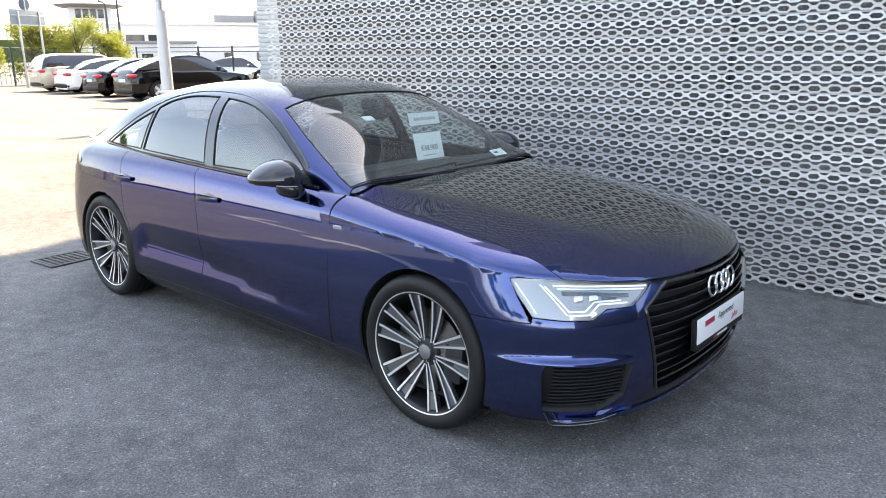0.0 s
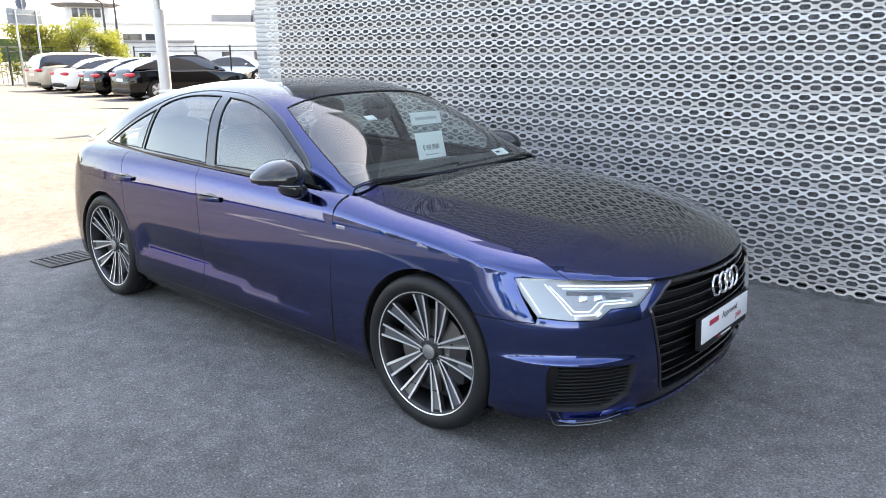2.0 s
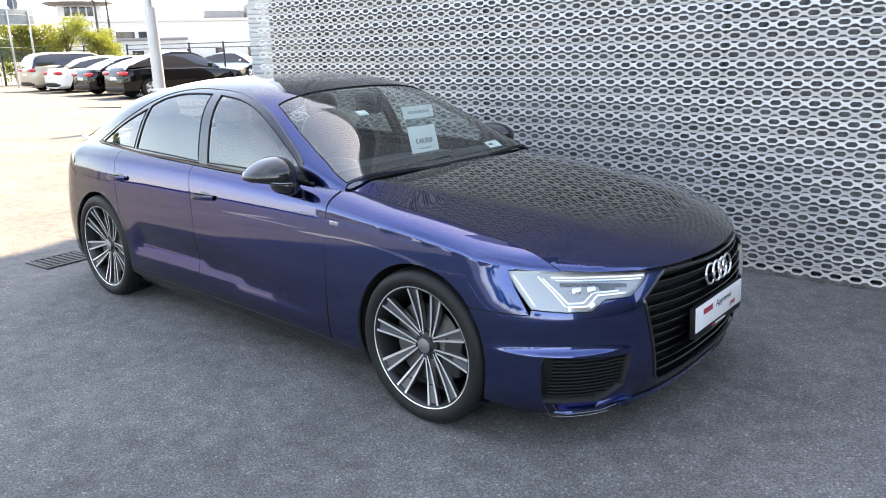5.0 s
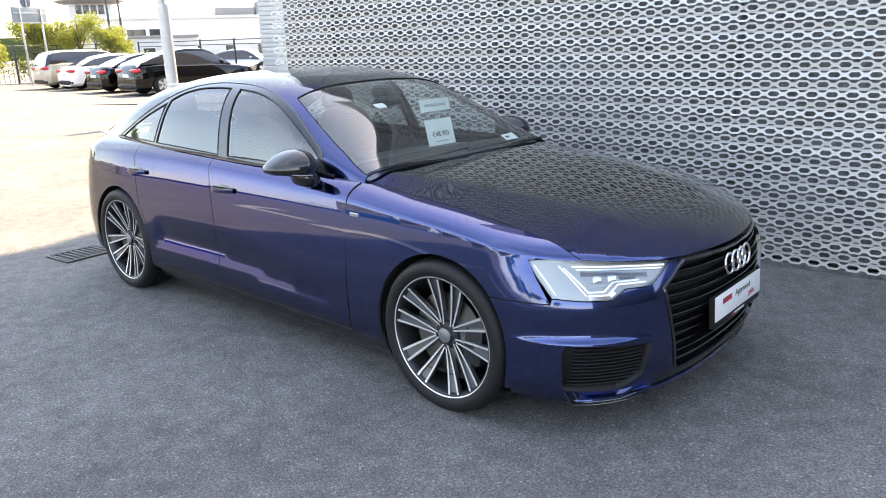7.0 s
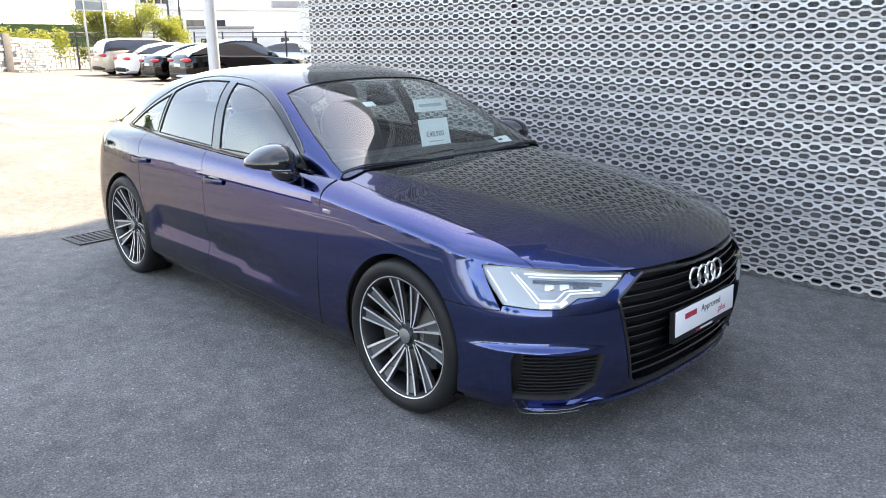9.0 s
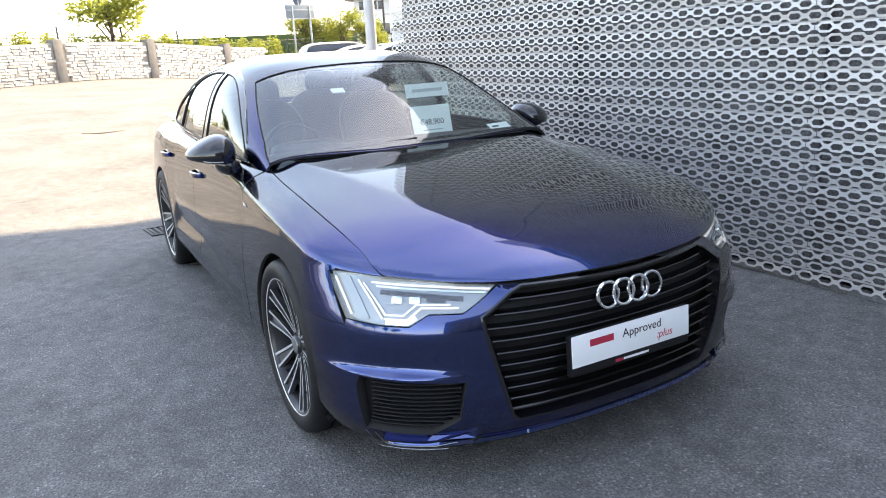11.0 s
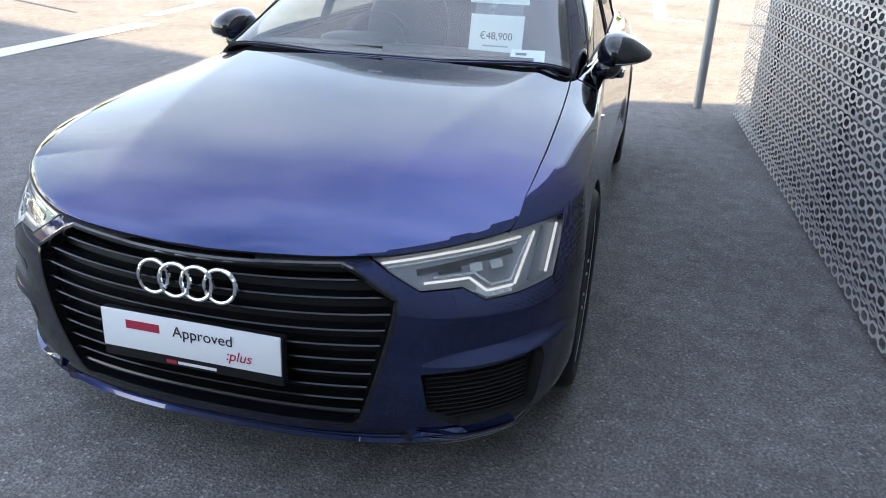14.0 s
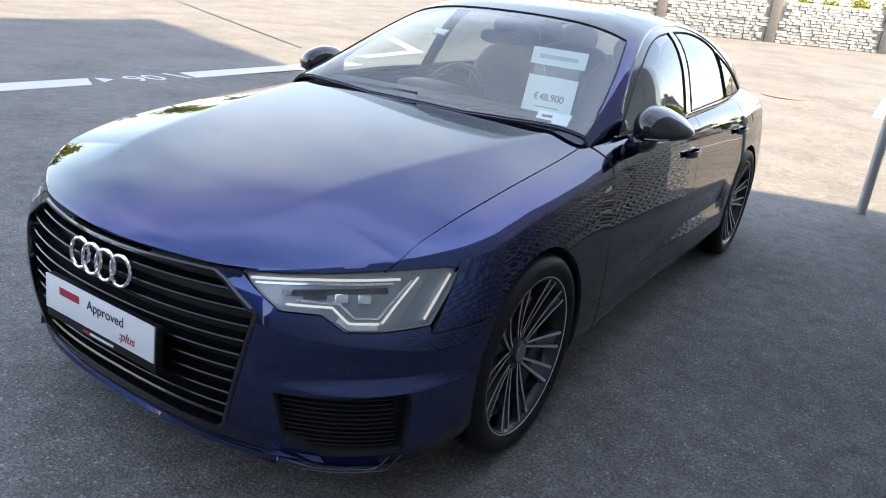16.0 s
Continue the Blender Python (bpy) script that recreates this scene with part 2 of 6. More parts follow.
def spl(*pts):
    """Smooth curve through (x, y) pairs in rising x."""
    pts = sorted(pts)
    xs, ys = [p[0] for p in pts], [p[1] for p in pts]
    n = len(xs)
    d = [(ys[i + 1] - ys[i]) / (xs[i + 1] - xs[i]) for i in range(n - 1)]
    t = [d[0]] + [(d[i - 1] * (xs[i + 1] - xs[i]) + d[i] * (xs[i] - xs[i - 1])) / (xs[i + 1] - xs[i - 1]) for i in range(1, n - 1)] + [d[-1]]

    def f(x):
        if x <= xs[0]:
            return ys[0] + t[0] * (x - xs[0])
        if x >= xs[-1]:
            return ys[-1] + t[-1] * (x - xs[-1])
        i = 0
        while x > xs[i + 1]:
            i += 1
        h = xs[i + 1] - xs[i]
        u = (x - xs[i]) / h
        return (ys[i] * (1 + 2 * u) * (1 - u) ** 2 + t[i] * h * u * (1 - u) ** 2 + ys[i + 1] * u * u * (3 - 2 * u) - t[i + 1] * h * u * u * (1 - u))

    return f


def solve(f, lo, hi, value):
    """The place between lo and hi at which the monotone f takes value."""
    up = f(hi) > f(lo)
    for _ in range(40):
        mid = (lo + hi) / 2
        if (f(mid) < value) == up:
            lo = mid
        else:
            hi = mid
    return (lo + hi) / 2


def dense(loop, step):
    out = []
    for a, b in zip(loop, loop[1:] + loop[:1]):
        k = max(1, math.ceil(math.dist(a, b) / step))
        out += [(a[0] + (b[0] - a[0]) * i / k, a[1] + (b[1] - a[1]) * i / k) for i in range(k)]
    return out


def inside(px, py, loop):
    """Which of the points px, py lie in the loop."""
    res = np.zeros(len(px), bool)
    for (x0, y0), (x1, y1) in zip(loop, loop[1:] + loop[:1]):
        if y0 != y1:
            hit = ((y0 > py) != (y1 > py)) & (px < (x1 - x0) * (py - y0) / (y1 - y0) + x0)
            res ^= hit
    return res


from mathutils.geometry import delaunay_2d_cdt


def sheet(name, f, loops, step, mat, parent, lift=0.0, rim=0.012, label="", flip=False, mirror=False, grid=None, lines=()):
    """A panel on the surface f(u, v), trimmed to the outer loop and cut by the others, with a folded-in rim."""
    loops = [dense(l, step) for l in loops]
    pts, edges = [], []
    for l in loops:
        k = len(pts)
        pts += l
        edges += [(k + i, k + (i + 1) % len(l)) for i in range(len(l))]
    for l in lines:
        k = len(pts)
        pts += l
        edges += [(k + i, k + i + 1) for i in range(len(l) - 1)]
    us, vs = [p[0] for p in loops[0]], [p[1] for p in loops[0]]
    g = grid or step
    gx, gy = np.meshgrid(np.arange(min(us) + g / 2, max(us), g), np.arange(min(vs) + g / 2, max(vs), g))
    gx, gy = gx.ravel(), gy.ravel()
    keep = inside(gx, gy, loops[0])
    for l in loops[1:]:
        keep &= ~inside(gx, gy, l)
    gx, gy = gx[keep], gy[keep]
    if len(gx):
        border = np.array(pts)
        near = np.array([((border - (x, y)) ** 2).sum(1).min() for x, y in zip(gx, gy)])
        ok = near > (0.45 * g) ** 2
        pts += list(zip(gx[ok].tolist(), gy[ok].tolist()))
    co, _, tris, *_ = delaunay_2d_cdt([Vector(p) for p in pts], edges, [], 1, 1e-7)
    if len(loops) > 1:
        cx = np.array([sum(co[i].x for i in t) / 3 for t in tris])
        cy = np.array([sum(co[i].y for i in t) / 3 for t in tris])
        bad = np.zeros(len(tris), bool)
        for l in loops[1:]:
            bad |= inside(cx, cy, l)
        tris = [t for t, b in zip(tris, bad) if not b]
    e = 1e-4
    verts, norms = [], []
    s = -1 if (flip != mirror) else 1
    for c in co:
        p = Vector(f(c.x, c.y))
        du, dv = Vector(f(c.x + e, c.y)) - Vector(f(c.x - e, c.y)), Vector(f(c.x, c.y + e)) - Vector(f(c.x, c.y - e))
        n = du.cross(dv)
        n = n.normalized() if n.length > 1e-14 else Vector((0, 0, 1))
        if flip:
            n = -n
        p = p + n * lift
        if mirror:
            p.y, n.y = -p.y, -n.y
        verts.append(p)
        norms.append(n)
    faces = [tuple(t) if s > 0 else tuple(t[::-1]) for t in tris]
    skin_faces = len(faces)
    if rim:
        count = {}
        for t in faces:
            for a, b in zip(t, t[1:] + t[:1]):
                count[(a, b)] = 1
        for a, b in [k for k in count if (k[1], k[0]) not in count]:
            k = len(verts)
            pa, pb, na, nb = verts[a], verts[b], norms[a], norms[b]
            out = (pb - pa).cross((na + nb) / 2).normalized()
            verts += [pa, pb, pb - nb * rim, pa - na * rim]
            norms += [((na + out) / 1.4).normalized(), ((nb + out) / 1.4).normalized(), out, out]
            faces.append((k + 1, k, k + 3, k + 2))
    me = bpy.data.meshes.new(name)
    me.from_pydata(verts, [], faces)
    me.shade_smooth()
    me.normals_split_custom_set_from_vertices([tuple(n) for n in norms])
    ob = link(name, me, mat, parent, label)
    if rim:
        # the folded-in edges are coloured black for the shade in the gaps
        me.materials.append(DARK)
        me.polygons.foreach_set("material_index", [0] * skin_faces + [1] * (len(faces) - skin_faces))
    return ob


def empty(name, label, category, group="", m=None):
    ob = tagged(new(name), label, category, group)
    if m:
        ob.matrix_world = m
    return ob

# ---- ground and building ----
RISE = 0.0287


def ground_z(x, y=20.0):
    """The yard is level by the car and climbs gently towards the stone wall."""
    d = -6.0 - x
    u = min(1.0, max(0.0, y / 10.0))
    share = 1 - 0.85 * u * u * (3 - 2 * u)
    return 0 if d <= 0 else RISE * share * d * d / (d + 2.0)


def make_ground():
    xs = [-400, -150, -80, -60, -50, -45, -40, -35, -30, -25, -20, -16, -13, -11, -9.5, -8, -7, -6, -3, 0, 4, 10, 30, 100, 400]
    ys = [-400, -120, -40, -15, -5, 0, 2, 4, 5, 6, 8, 10, 15, 40, 120, 400]
    v = [(x, y, min(ground_z(x, y), ground_z(-60, y))) for x in xs for y in ys]
    k = len(ys)
    f = [(i * k + j, (i + 1) * k + j, (i + 1) * k + j + 1, i * k + j + 1) for i in range(len(xs) - 1) for j in range(k - 1)]
    g = raw("ground", v, f, ASPHALT, smooth=True)
    tagged(g, "dark grey tarmac yard with pale stone chips", "ground", kind="structure")


make_ground()

WALL_RZ = math.degrees(math.atan(0.05))
WALL = pose(-4.82, 1.895, 0, 0, 0, WALL_RZ)
PITCH, BAND = 2.02 / 17, 0.125


HOLE_A, HOLE_B, HOLE_H, WEB = 0.0372, 0.0235, 0.0160, 0.0125
ROW = 0.0625


def chain(cols, shift):
    """One row of long six-sided rings joined end to end: points and triangles."""
    a, b, h = HOLE_A, HOLE_B, HOLE_H
    centres = [(i + 0.5) * PITCH for i in range(cols)]
    width, neck = cols * PITCH, 0.0130
    lower = [(0, -neck)]
    for cx in centres:
        lower += [(cx - a - 0.010, -neck), (cx - b - 0.004, -h - WEB), (cx + b + 0.004, -h - WEB), (cx + a + 0.010, -neck)]
    lower.append((width, -neck))
    rim = lower + [(x, -z) for x, z in lower[::-1]]
    pts, edges = list(rim), [(k, (k + 1) % len(rim)) for k in range(len(rim))]
    holes = []
    for cx in centres:
        k = len(pts)
        loop = [(cx - a, 0), (cx - b, -h), (cx + b, -h), (cx + a, 0), (cx + b, h), (cx - b, h)]
        pts += loop
        edges += [(k + n, k + (n + 1) % 6) for n in range(6)]
        holes.append(loop)
    co, _, tris, *_ = delaunay_2d_cdt([Vector(p) for p in pts], edges, [], 1, 1e-7)
    cx = np.array([sum(co[n].x for n in t) / 3 for t in tris])
    cz = np.array([sum(co[n].y for n in t) / 3 for t in tris])
    keep = inside(cx, cz, rim)
    for loop in holes:
        keep &= ~inside(cx, cz, loop)
    return [(c.x + shift * PITCH, c.y) for c in co], [tuple(t) for t, k in zip(tris, keep) if k]


def panel_mesh(cols, bands):
    """A sheet folded into flutes and punched all over: proud and sunk rows of rings in turn."""
    rows = [chain(cols, 0.0), chain(cols, 0.5)]
    verts, faces = [], []
    width = cols * PITCH
    for i in range(2 * bands):
        z0 = (i + 0.5) * ROW
        grid, tris = rows[i % 2]
        # zigzag: even rows lean back, odd rows lean out a little
        slope = 0.13 if i % 2 == 0 else -0.04
        k = len(verts)
        verts += [(x, -0.046 + slope * z, z0 + z) for x, z in grid]
        faces += [tuple(k + j for j in t) for t in tris]
        # the web along the valley between an even row and the odd one above it
        if i % 2 == 0:
            k = len(verts)
            for z in (0.025, ROW / 2, ROW - 0.025):
                y = -0.030 + 0.25 * min(z, ROW - z)
                verts += [(0, y, z0 + z), (width, y, z0 + z)]
            faces += [(k, k + 1, k + 3, k + 2), (k + 2, k + 3, k + 5, k + 4)]
    me = bpy.data.meshes.new("perforated_panel")
    me.from_pydata(verts, [], faces)
    me.materials.append(PANEL)
    return me


def make_wall():
    spans = 14
    end = 7 * PITCH + spans * 2.02
    wall = tagged(new("wall_perforated"), "fluted grey aluminium facade punched with long hexagonal holes", "facade", kind="structure")
    wall.matrix_world = WALL
    bands = 38
    narrow, wide = panel_mesh(7, bands), panel_mesh(17, bands)
    low = 0.03 + bands * BAND
    ob = new("panel", narrow)
    ob.parent, ob.location = wall, (0, 0, 0.03)
    for i in range(spans):
        ob = new("panel", wide)
        ob.parent, ob.location = wall, (7 * PITCH + i * 2.02, -0.006 * (i % 2 + 1), 0.03)
    boxpart("coping", (0.0, -0.050, low + 0.002), (end, 0.30, low + 0.05), CLADDING, wall, 0.004)

    def prism(name, prof, y0, y1, mat):
        n = len(prof)
        v = [(x, y0, z) for x, z in prof] + [(x, y1, z) for x, z in prof]
        f = [tuple(range(n)), tuple(range(2 * n - 1, n - 1, -1))] + [(i, i + n, (i + 1) % n + n, (i + 1) % n) for i in range(n)]
        return raw(name, v, f, mat, wall)

    # low hall behind the screen; a tall unseen block stands back, sized to shade the yard
    prism("building_mass", [(0.05, 0), (0.05, low), (end, low), (end, 0)], 0.30, 12.0, BACKING)
    left, back, top = -3.45, 12.0, 27.5
    prism("unseen_upper_block", [(left, 0), (left, top), (end, top), (end, 0)], back + 0.02, back + 9.0, BACKING)
    # unseen wedge leaning out over the yard, shaped to fit the shadow's edge
    prism("leaning_shade_end", [(left - 0.005, 15.57), (-10.81, top), (left - 0.005, top)], back, back + 0.4, CLADDING)
    for i in range(8):
        x0, x1 = left + (end - left) * i / 8, left + (end - left) * (i + 1) / 8
        for k in range(6):
            z0, z1 = low + (top - low) * k / 6, low + (top - low) * (k + 1) / 6
            boxpart("cladding_panel", (x0 + 0.01, back - 0.03, z0 + 0.01), (x1 - 0.01, back + 0.015, z1 - 0.01), UPPER_PANEL, wall, 0.003)
    boxpart("backing_sheet", (0.06, 0.075, 0.03), (end, 0.105, low), BACKING, wall, 0.003)
    for i in range(spans):
        boxpart("seam_post", (7 * PITCH + i * 2.02 - 0.02, 0.03, 0.03), (7 * PITCH + i * 2.02 + 0.02, 0.074, low), BACKING, wall, 0.004)
    base = boxpart("base_rail", (0, -0.03, 0.0), (end, 0.02, 0.035), BACKING, wall, 0.003)


make_wall()


def make_unseen_wing():
    """Unseen clad wing added ahead of the parked cars, darkening reflections in the nose."""
    wing = tagged(new("wall_cross_wing"), "unseen dark grey clad wing added to darken reflections", "facade", kind="structure")
    boxpart("unseen_wing_core", (22.0, -16.0, 0.0), (28.0, 3.0, 9.8), BACKING, wing, 0.02)
    for i in range(9):
        for k in range(3):
            boxpart("cladding_panel", (21.94, -16.0 + 2 * i + 0.006, 0.03 + 3.24 * k), (21.998, -14.0 + 2 * i - 0.006, 0.03 + 3.24 * (k + 1) - 0.012), UPPER_PANEL, wing, 0.003)


make_unseen_wing()

# ---- the parked saloon ----
AXLE, BASE = 0.345, 2.924
X0, XR = 0.25, -3.25
W_ = spl((-4.1, 0.90), (-3.42, 0.930), (-2.924, 0.946), (-2.35, 0.933), (-1.5, 0.923), (-0.6, 0.931), (0.0, 0.945), (0.25, 0.939))
ZS = spl((-4.05, 0.88), (-3.5, 0.895), (-2.9, 0.885), (-1.5, 0.862), (-0.6, 0.852), (0.0, 0.822), (0.2, 0.800), (0.44, 0.766), (0.6, 0.748), (0.82, 0.722), (0.92, 0.715))
ZC = spl((-4.1, 0.99), (-3.95, 1.015), (-3.6, 1.045), (-3.0, 1.06), (-1.5, 1.03), (-0.6, 1.005), (-0.3, 0.980), (0.0, 0.950), (0.3, 0.910), (0.6, 0.856), (0.8, 0.798), (0.87, 0.764), (0.91, 0.735))
NT = spl((-4.0, 3.2), (-0.9, 3.5), (-0.4, 2.5), (0.0, 2.3), (0.5, 2.2), (0.9, 2.2))
XF = spl((0.10, 0.77), (0.17, 0.850), (0.22, 0.878), (0.32, 0.906), (0.45, 0.928), (0.55, 0.936), (0.62, 0.936), (0.70, 0.922), (0.74, 0.904), (0.78, 0.875))
XB = spl((0.15, -3.84), (0.3, -3.92), (0.55, -3.97), (0.75, -3.955), (0.9, -3.91), (1.05, -3.90))
GZ = spl((0.10, 0.16), (0.15, 0.075), (0.20, 0.034), (0.26, 0.010), (0.32, 0.003), (0.40, 0.0005), (0.47, 0.0), (0.55, 0.003), (0.62, 0.009), (0.72, 0.020), (0.82, 0.034), (0.87, 0.044), (0.95, 0.072))
VT = 0.36
FRONT_L = 1.15
FRONT_N = spl((0.12, 2.45), (0.20, 2.5), (0.30, 2.52), (0.42, 2.52), (0.445, 2.48), (0.46, 2.34), (0.475, 2.28), (0.50, 2.27), (0.54, 2.28), (0.58, 2.27), (0.62, 2.20), (0.66, 2.09), (0.70, 1.99), (0.74, 1.90), (0.78, 1.85), (0.9, 1.85))
FRONT_M = spl((0.12, 2.45), (0.20, 2.5), (0.30, 2.51), (0.40, 2.45), (0.50, 2.36), (0.58, 2.27), (0.62, 2.20), (0.66, 2.09), (0.70, 1.99), (0.9, 1.85))


def ease(u):
    u = min(1.0, max(0.0, u))
    return u * u * (3 - 2 * u)


def polar(a, n):
    c, s = max(0.0, math.cos(a)), max(0.0, math.sin(a))
    r = (c ** n + s ** n) ** (-1 / n)
    return r * c, r * s


def plan(s, z):
    """The outline seen from above at height z: (x, half width) at s along the flank, past the axle round the nose."""
    g = GZ(z)
    if s > X0:
        u = (s - X0) / FRONT_L
        n = FRONT_N(z)
        if 0.25 < z < 0.7:
            n += (FRONT_M(z) - n) * ease((u - 0.44) / 0.26)
        c, q = polar(u * math.pi / 2, n)
        return X0 + (XF(z) - X0) * q, (W_(X0) - g) * c
    if s < XR:
        c, q = polar((XR - s) / 1.17 * math.pi / 2, 2.1)
        return XR + (XB(z) - XR) * q, (W_(XR) - g) * c
    return s, W_(s) - g


def waist(s):
    x, _ = plan(s, 0.74)
    return ZS(x)


def shear(x):
    """How far the slope of the doors carries on over the waist; the wings break there in a crease."""
    zs = ZS(x)
    return (GZ(zs + 0.01) - GZ(zs - 0.01)) / 0.02 * (0.15 + 0.85 * ease((-0.45 - x) / 0.5))


def scallop(s, v):
    """Hollow over the lower edge of the doors, widening towards the rear wheel."""
    if not -2.50 < s < -0.50:
        return 0.0
    tall = 0.088 * ease((-0.55 - s) / 1.3) ** 0.8 * ease((s + 2.50) / 0.14)
    edge = 0.330 + 0.018 * (-0.6 - s)
    if tall < 1e-4 or v <= edge:
        return 0.0
    deep = 0.27 * tall
    if v <= edge + tall:
        return deep * (v - edge) / tall
    return deep * (1 - ease((v - edge - tall) / (0.60 - edge - tall)))


def flank(s, v):
    """The body's skin on the car's right: s along, v up to the waist and then in over the top."""
    zs = waist(s)
    if v <= zs:
        x, y = plan(s, v)
        return x, -(y - scallop(s, v)), v
    x, y = plan(s, zs)
    c, q = polar(min(1.0, (v - zs) / VT) * math.pi / 2, NT(x))
    rise = (ZC(x) - zs) * q
    y = (y - shear(x) * rise) * c
    return x, -y, zs + rise


BON_E = spl((-0.66, 0.752), (-0.4, 0.766), (0.0, 0.778), (0.3, 0.777), (0.47, 0.768), (0.60, 0.750), (0.7, 0.66))


def bonnet_fold(x):
    return 0.345 + 0.205 * (0.86 - x)


def crown(x, y):
    """Bonnet and deck as a height over the plan."""
    if x > X0:
        zs = ZS(x)
        q, e = min(1.0, (x - X0) / (XF(zs) - X0 + 0.002)), FRONT_N(zs)
        w = (W_(X0) - GZ(zs)) * (1 - q ** e) ** (1 / e)
    elif x < XR:
        q = min(1.0, (XR - x) / (XR - XB(ZS(x)) + 0.004))
        w = (W_(XR) - GZ(ZS(x))) * (1 - q ** 2.1) ** (1 / 2.1)
    else:
        w = W_(x) - GZ(ZS(x))
    n, k = NT(x), shear(x)

    def skin(y):
        rise = 0.0
        for _ in range(6):
            t = min(0.99999, abs(y) / max(w - k * rise, 1e-3))
            rise = (ZC(x) - ZS(x)) * (1 - t ** n) ** (1 / n)
        return ZS(x) + rise

    z = skin(y)
    if x > -1.0:
        # the bonnet is one even arch from shut line to shut line
        e = min(bonnet_edge(min(x, 0.6)), 0.97 * w)
        if abs(y) < e:
            low = skin(e)
            tall = ZC(x) - low
            # a raised centre between two folds, and a steeper fall outside them
            fold = min(bonnet_fold(x), 0.93 * e)
            past = 0.009 * math.log(1 + math.exp(min(60, (abs(y) - fold) / 0.009)))
            drop = min(0.070, 0.62 * tall) * ease((0.84 - x) / 0.50)
            arch_z = low + (tall - drop) * (1 - (abs(y) / e) ** 2.3) + drop * max(0.0, 1 - past / (e - fold))
            z += (arch_z - z) * ease((x + 1.0) / 0.2)
    return x, y, z


def bonnet_edge(x):
    return BON_E(x)


def v_at_y(s, y):
    """v on the top of the flank at which it lies y from the middle."""
    zs = waist(s)
    return solve(lambda v: -flank(s, v)[1], zs, zs + VT * 0.98, y)


def s_at(y, z):
    """s round the nose at which the half width is y at height z."""
    return solve(lambda s: plan(s, z)[1], X0, X0 + FRONT_L, y)


def arch(cx, radius, a0, a1, n=28):
    return [(cx + radius * math.cos(radians(a0 + (a1 - a0) * i / n)), AXLE + radius * math.sin(radians(a0 + (a1 - a0) * i / n))) for i in range(n + 1)]


car = empty("saloon_car", "dark blue metallic saloon with black mirrors, parked in shade", "car")
DOOR_F, DOOR_M, DOOR_R = -0.60, -1.755, -2.58
SILL = 0.235
ARCH_R = 0.378


def both(name, f, loops, step, mat, parent=car, **kw):
    sheet(name, f, loops, step, mat, parent, **kw)
    sheet(name, f, loops, step, mat, parent, mirror=True, **kw)


YB = spl((-0.48, 0.78), (-0.8, 0.80), (-1.2, 0.815), (-2.0, 0.818), (-2.6, 0.80), (-3.0, 0.765), (-3.4, 0.70), (-3.75, 0.62))
ZB = spl((-0.48, 0.93), (-1.0, 0.945), (-2.0, 0.975), (-3.0, 1.0), (-3.75, 1.02))
ZR = spl((-0.49, 0.985), (-0.62, 1.055), (-0.8, 1.146), (-1.0, 1.244), (-1.2, 1.334), (-1.3, 1.373), (-1.42, 1.408), (-1.6, 1.438), (-1.9, 1.456), (-2.2, 1.45), (-2.6, 1.412), (-2.95, 1.345), (-3.3, 1.235), (-3.6, 1.11), (-3.75, 1.04))


LEAN = spl((-4.0, 0.14), (-2.9, 0.14), (-2.4, 0.19), (-1.8, 0.20), (-1.5, 0.16), (-1.0, 0.07), (-0.4, 0.07))
BOW = spl((-4.0, 3.8), (-2.6, 4.4), (-1.8, 4.5), (-1.0, 3.6), (-0.4, 3.6))
SWELL = spl((-1.6, 0.0), (-1.3, 0.3), (-1.0, 1.0), (-0.8, 0.9), (-0.65, 0.4), (-0.55, 0.05), (-0.5, 0.0))


def cabin(x, a):
    """Roof, pillars and glass as one skin; a runs from the right belt (0) over the roof (1) to the left belt (2)."""
    side = -1 if a <= 1 else 1
    c, q = polar((a if a <= 1 else 2 - a) * math.pi / 2, BOW(x))
    zb = ZB(x)
    y = YB(x) * c * (1 - LEAN(x) * q)
    # the windscreen bows forward in the middle
    return x, side * y, zb + (ZR(x) - zb) * q + 0.065 * SWELL(max(-1.6, min(-0.5, x))) * max(0.0, 1 - (y / 0.74) ** 2) ** 2


def a_z(x, z):
    return solve(lambda a: cabin(x, a)[2], 0, 1, z)


def a_y(x, y):
    return solve(lambda a: -cabin(x, a)[1], 0, 1, y)


def belt_z(x):
    return spl((-0.6, 0.945), (-1.0, 0.957), (-1.85, 0.985), (-2.8, 1.012), (-3.4, 1.02))(x)


def v_belt(s):
    """v at which the flank has come in to the foot of the side windows."""
    return v_at_y(s, -cabin(s, a_z(s, belt_z(s) + 0.010))[1] + 0.003)


# front wing: from the door gap over the arch to the lamp and bumper
G = 0.0025


def shut(x):
    """Half the gap beside the bonnet, closing towards the steep nose."""
    return G - 0.0019 * min(1, max(0, (x - 0.25) / 0.25))


HL_TOP = [(0.450, 0.731), (0.60, 0.748), (0.750, 0.764), (0.82, 0.766), (0.873, 0.758)]
HL_LOW = [(0.870, 0.700), (0.864, 0.622), (0.79, 0.613), (0.722, 0.613), (0.664, 0.650), (0.572, 0.650), (0.500, 0.694)]
lamp_top = [(s_at(y, 0.74), z) for y, z in HL_TOP]
lamp_low = [(s_at(y, z), z) for y, z in HL_LOW]
lamp_loop = lamp_top[::-1] + lamp_low[::-1]
S_BUMP = 0.43
wing_top = []
for i in range(61):
    s = DOOR_F + 0.006 + (lamp_top[2][0] - 0.004 - DOOR_F - 0.006) * (1 - (1 - i / 60) ** 1.6)
    x = plan(s, waist(s))[0]
    wing_top.append((s, v_at_y(s, bonnet_edge(x) + shut(x))))
